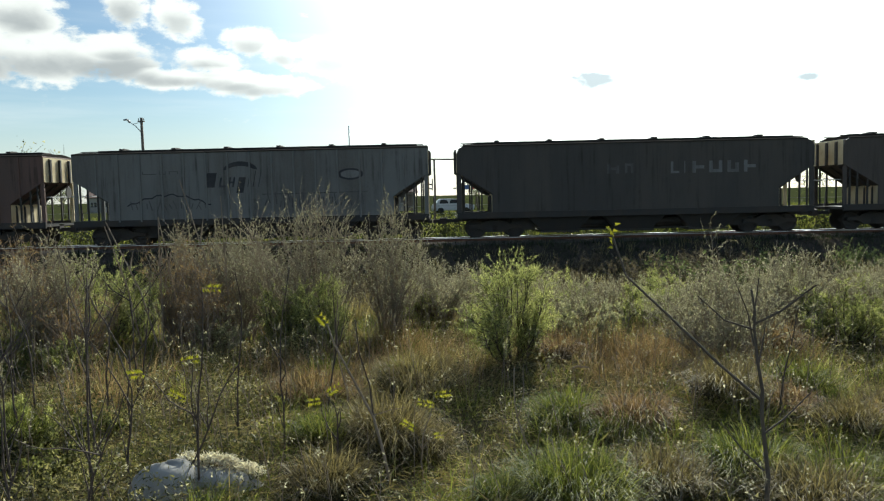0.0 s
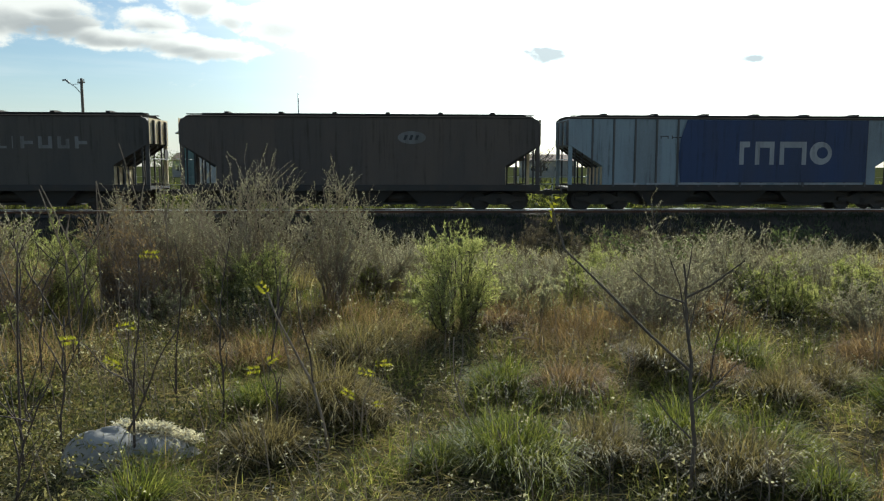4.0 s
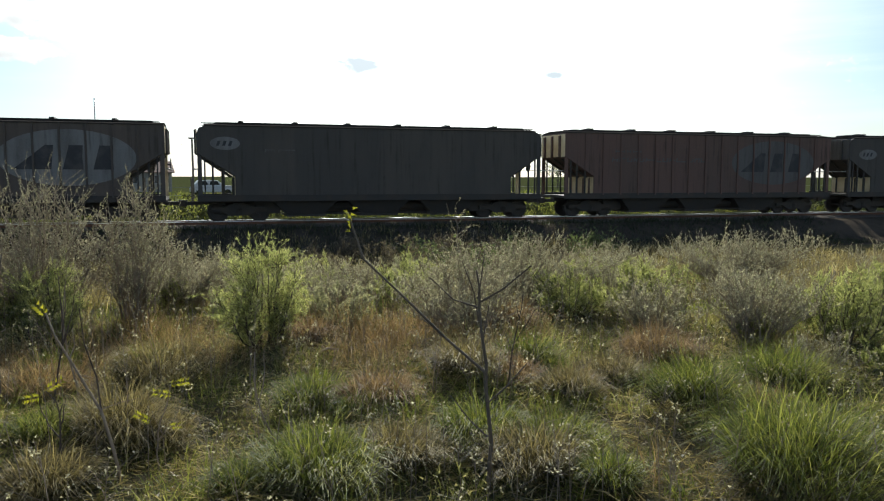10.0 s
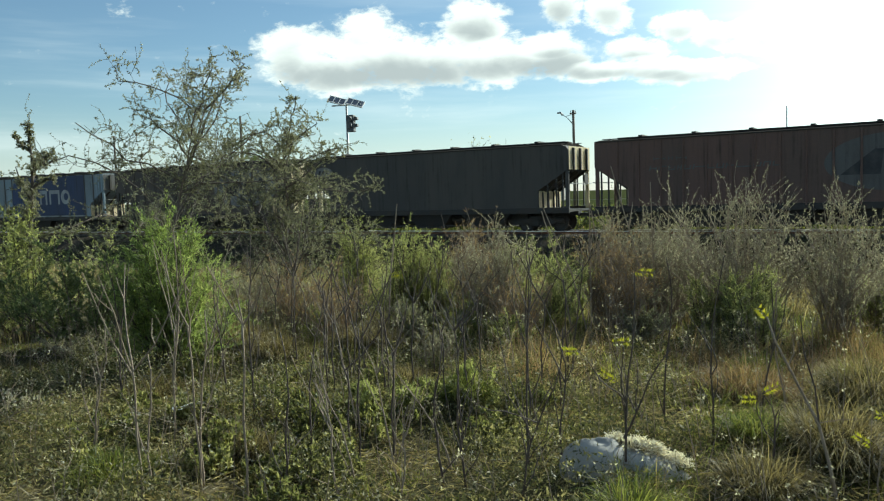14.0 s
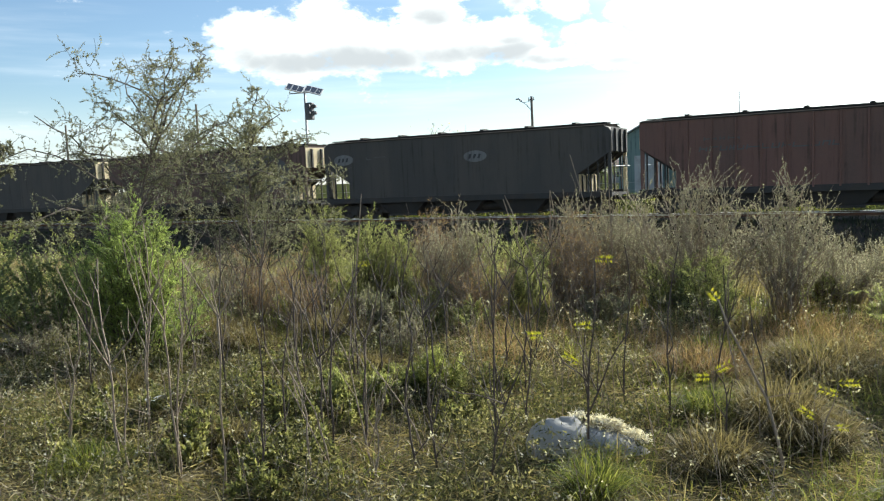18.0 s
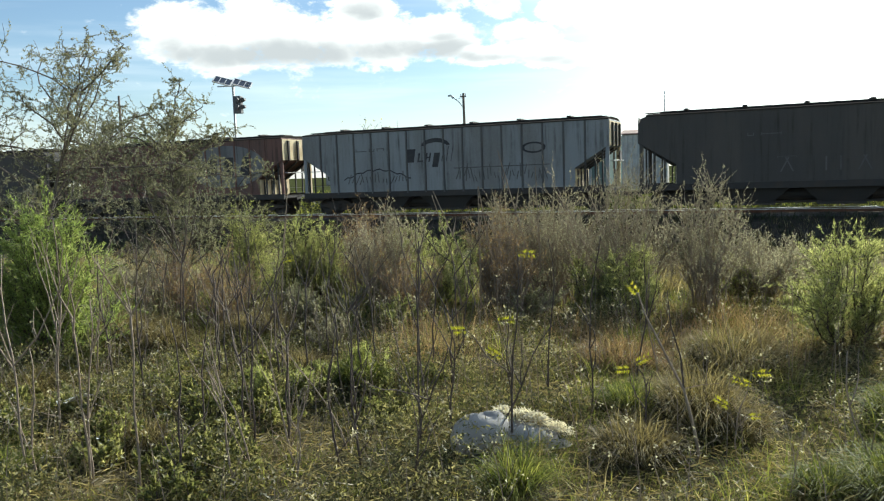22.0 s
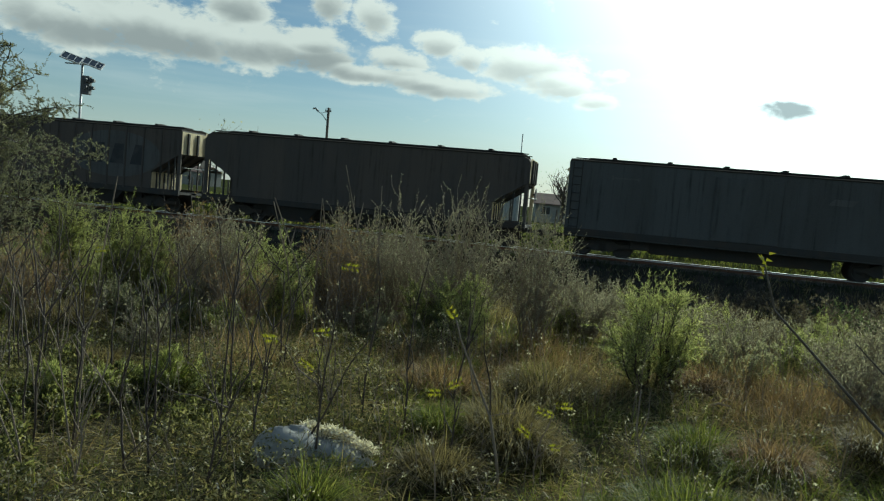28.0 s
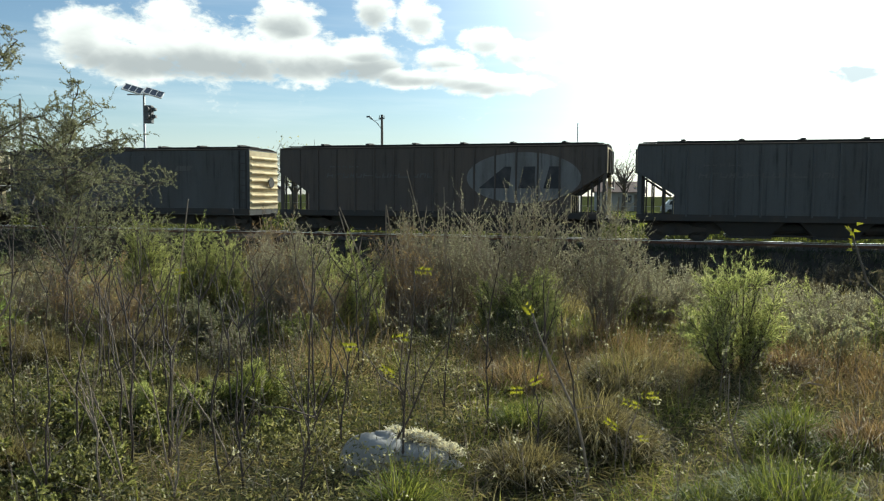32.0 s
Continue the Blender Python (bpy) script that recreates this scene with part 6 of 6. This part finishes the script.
thorn = random.Random(53)
for i in range(30):
    y = thorn.uniform(3.3, 6.6)
    x = thorn.uniform(-1.25, -0.30) * y - 0.4
    if math.hypot(x + 1.5, y - 4.72) > 1.0 and (x < -1.9 or y > 5.6):
        make_bush("bramble", x, y, thorn.uniform(0.2, 0.4), thorn.uniform(0.55, 1.2), LEAF_BRAMBLE, TWIG_RED, 800 + i, "low tangled bramble with small pale-edged leaves", "bramble", 14, 8, 15, (0.042, 0.018), 0.15, 0.1, "brambles", True)


def make_dry_reed(x, y, dx, dy, top, seed):
    z = float(ground_z(np.array(x), np.array(y))) - 0.03
    s = thing("dry_reed", pose(x, y, z), "tall dead reed leaning over the bushes", "reed", "dead reeds")
    h = top - z
    part("stalk", Geo().tube([(-dx * 0.6, -dy * 0.6, 0), (0.0, 0, h * 0.5), (dx, dy, h)], 0.012, 0.006, 6), TWIG, s)
    part("sheath", Geo().tube([(dx * 0.3, dy * 0.3, h * 0.66), (dx * 0.3 + 0.05, dy * 0.3, h * 0.8)], 0.012, 0.003, 5), TWIG, s)


for i, (x, y, dx, dy, top) in enumerate([(-2.7, 9.5, -0.28, -0.1, 2.11), (-3.38, 9.06, -0.31, -0.12, 1.64), (-2.56, 9.74, -0.03, 0.0, 1.9), (-3.16, 9.56, -0.13, -0.05, 1.67), (-5.44, 8.2, 0.09, 0.06, 1.73), (-3.64, 9.37, -0.21, -0.08, 1.58), (-3.29, 9.5, 0.0, 0.0, 1.67)]):
    make_dry_reed(x, y, dx, dy, top, i)


def make_spiky_plant():
    x, y = -4.96, 8.93
    rng = np.random.default_rng(15)
    z = float(ground_z(np.array(x), np.array(y))) - 0.02
    s = thing("spiky_plant", pose(x, y, z), "grey-green spiky rosette of sword leaves", "plant")
    for i in range(16):
        a = 6.283 * i / 16 + rng.uniform(-0.2, 0.2)
        l, up = rng.uniform(0.4, 0.62), rng.uniform(0.5, 1.5)
        d = Vector((math.cos(a), math.sin(a), up)).normalized()
        side = Vector((-math.sin(a), math.cos(a), 0)) * 0.022
        m, t = d * l * 0.5, d * l + Vector((0, 0, -0.06))
        g = Geo().add([side, m + side * 0.9 + Vector((0, 0, 0.01)), t, m - side * 0.9 + Vector((0, 0, 0.01)), -side, m - Vector((0, 0, 0.012))], [(0, 1, 5, 4), (1, 2, 5), (4, 5, 3), (5, 2, 3)])
        part("sword_leaf", g, LEAF_GREY, s)


make_spiky_plant()


def make_litter():
    rng = random.Random(17)
    for i, (x, y, size) in enumerate([(-4.99, 4.45, 0.16), (-4.2, 4.0, 0.1), (-6.3, 5.2, 0.12), (3.32, 7.75, 0.05)]):
        z = float(ground_z(np.array(x), np.array(y))) + 0.12
        s = thing("paper_scrap", pose(x, y, z, rng.uniform(-25, 25), rng.uniform(-25, 25), rng.uniform(0, 180)), "crumpled white paper scrap caught in the grass", "litter", "paper scraps")
        v = [(size * (u - 1.5) / 1.5, size * 0.5 * (w - 1), rng.uniform(-0.02, 0.02)) for u in range(4) for w in range(3)]
        g = Geo().add(v + [(a, b, c - 0.002) for a, b, c in v], [(u * 3 + w, u * 3 + w + 1, u * 3 + w + 4, u * 3 + w + 3) for u in range(3) for w in range(2)] + [(12 + u * 3 + w, 12 + u * 3 + w + 3, 12 + u * 3 + w + 4, 12 + u * 3 + w + 1) for u in range(3) for w in range(2)])
        part("sheet", g, PAPER, s)
    for i, (x, y, a, l) in enumerate([(-5.99, 5.83, -38, 0.3), (-4.7, 5.1, 25, 0.2), (1.4, 7.5, -50, 0.25), (-0.6, 6.2, 10, 0.3)]):
        z = float(ground_z(np.array(x), np.array(y)))
        s = thing("broken_branch", pose(x, y, z + 0.1, 0, -14, a), "pale broken branch lying in the grass", "branch", "broken branches")
        part("wood", Geo().tube([(-l / 2, 0, 0), (-l * 0.1, 0.02, 0.02), (l / 2, 0, 0.0)], 0.013, 0.007, 7), TWIG, s)
        part("stub", Geo().tube([(0, 0.01, 0.02), (0.06, 0.05, 0.07)], 0.006, 0.003, 6), TWIG, s)


make_litter()


def make_sack():
    rng = np.random.default_rng(12)
    x, y = -1.50, 4.72
    z = float(ground_z(np.array(x), np.array(y)))
    s = thing("torn_sack", pose(x, y, z - 0.03, 0, 0, 12) @ Matrix.Scale(0.77, 4), "torn white sack spilling pale shavings on the grass", "sack")
    # the slumped bag, lit over its crown, with folds
    g = Geo()
    n, m = 28, 14
    v = []
    for i in range(m + 1):
        for j in range(n):
            a, b = 6.283 * j / n, math.pi * i / m
            r = 1 + 0.06 * math.sin(2 * a + 0.5) + 0.02 * math.sin(3 * a - 2 * b) + 0.012 * abs(math.sin(7 * a + 3 * b)) + rng.normal() * 0.006
            v.append((-0.19 + 0.28 * r * math.sin(b) ** 0.8 * math.cos(a), 0.22 * r * math.sin(b) ** 0.8 * math.sin(a) - 0.06, 0.03 + 0.25 * r * math.cos(b)))
    g.add(v, [(i * n + j, i * n + (j + 1) % n, (i + 1) * n + (j + 1) % n, (i + 1) * n + j) for i in range(m) for j in range(n)])
    part("bag", g, SACK, s, "grey-white woven bag", smooth=True)
    # the torn mouth lies out flat and limp beyond the full end
    fold, v = Geo(), []
    n, m = 24, 8
    for i in range(m + 1):
        for j in range(n):
            a, r = 6.283 * j / n, 1 - i / m
            cx = 0.18 + 0.36 * r * math.cos(a)
            rise = (0.19 - 0.22 * max(0.0, cx - 0.05)) * (1 - r ** 2.6) ** 0.7
            crease = 0.018 * math.sin(9 * a + 4 * r) * r * (1 - r) * 4
            v.append((cx + rng.normal() * 0.006, 0.0 + (0.2 - 0.05 * math.cos(a)) * r * math.sin(a), rise + crease + 0.01))
    fold.add(v, [(i * n + j, i * n + (j + 1) % n, (i + 1) * n + (j + 1) % n, (i + 1) * n + j) for i in range(m) for j in range(n)])
    part("torn_mouth", fold, SACK, s, "limp creased mouth of the bag", smooth=True)
    # ragged white filling along the crest and down beyond it
    k = 3000
    u = rng.uniform(0, 1, k)
    q = np.stack([-0.10 + 0.62 * u + rng.normal(0, 0.02, k), rng.normal(0.09, 0.045, k), np.zeros(k)], 1)
    q[:, 2] = 0.25 - 0.24 * np.clip(u - 0.25, 0, 1) ** 1.3 - 1.6 * (q[:, 1] - 0.06) ** 2 + 0.03 * np.sin(19 * u) * np.sin(7 * u) + rng.uniform(-0.02, 0.03, k)
    q[:, 2] = np.clip(q[:, 2], 0.02, 1)
    v, f = leaves(q, unit(rng.normal(size=(k, 3)) * np.array([0.8, 0.8, 0.5]) + np.array([0.1, -0.3, 0.1])), rng.uniform(0.02, 0.065, k), rng.uniform(0.005, 0.014, k), rng)
    sheet("fluff", v, f, FLUFF, s)


make_sack()

# ---- motion of the train ----


def motions():
    for index, w in zip(LIVERY, WAGONS):
        walk(w, [(t, LINE @ pose(START + PITCH * (index - 0.5) - train_x(t), TRACK_Y, RAIL_Z)) for t in range(0, 33, 2)])
    first = WHEELS[0]
    walk(first, [(i / 15, pose(0, 0, WHEEL_R) @ Matrix.Rotation(-train_x(i / 15) / WHEEL_R, 4, "Y")) for i in range(32 * 15 + 1)])
    for wheel in WHEELS[1:]:
        wheel.rotation_mode = "QUATERNION"
        wheel.animation_data_create()
        wheel.animation_data.action = first.animation_data.action
        wheel.animation_data.action_slot = first.animation_data.action_slot


motions()
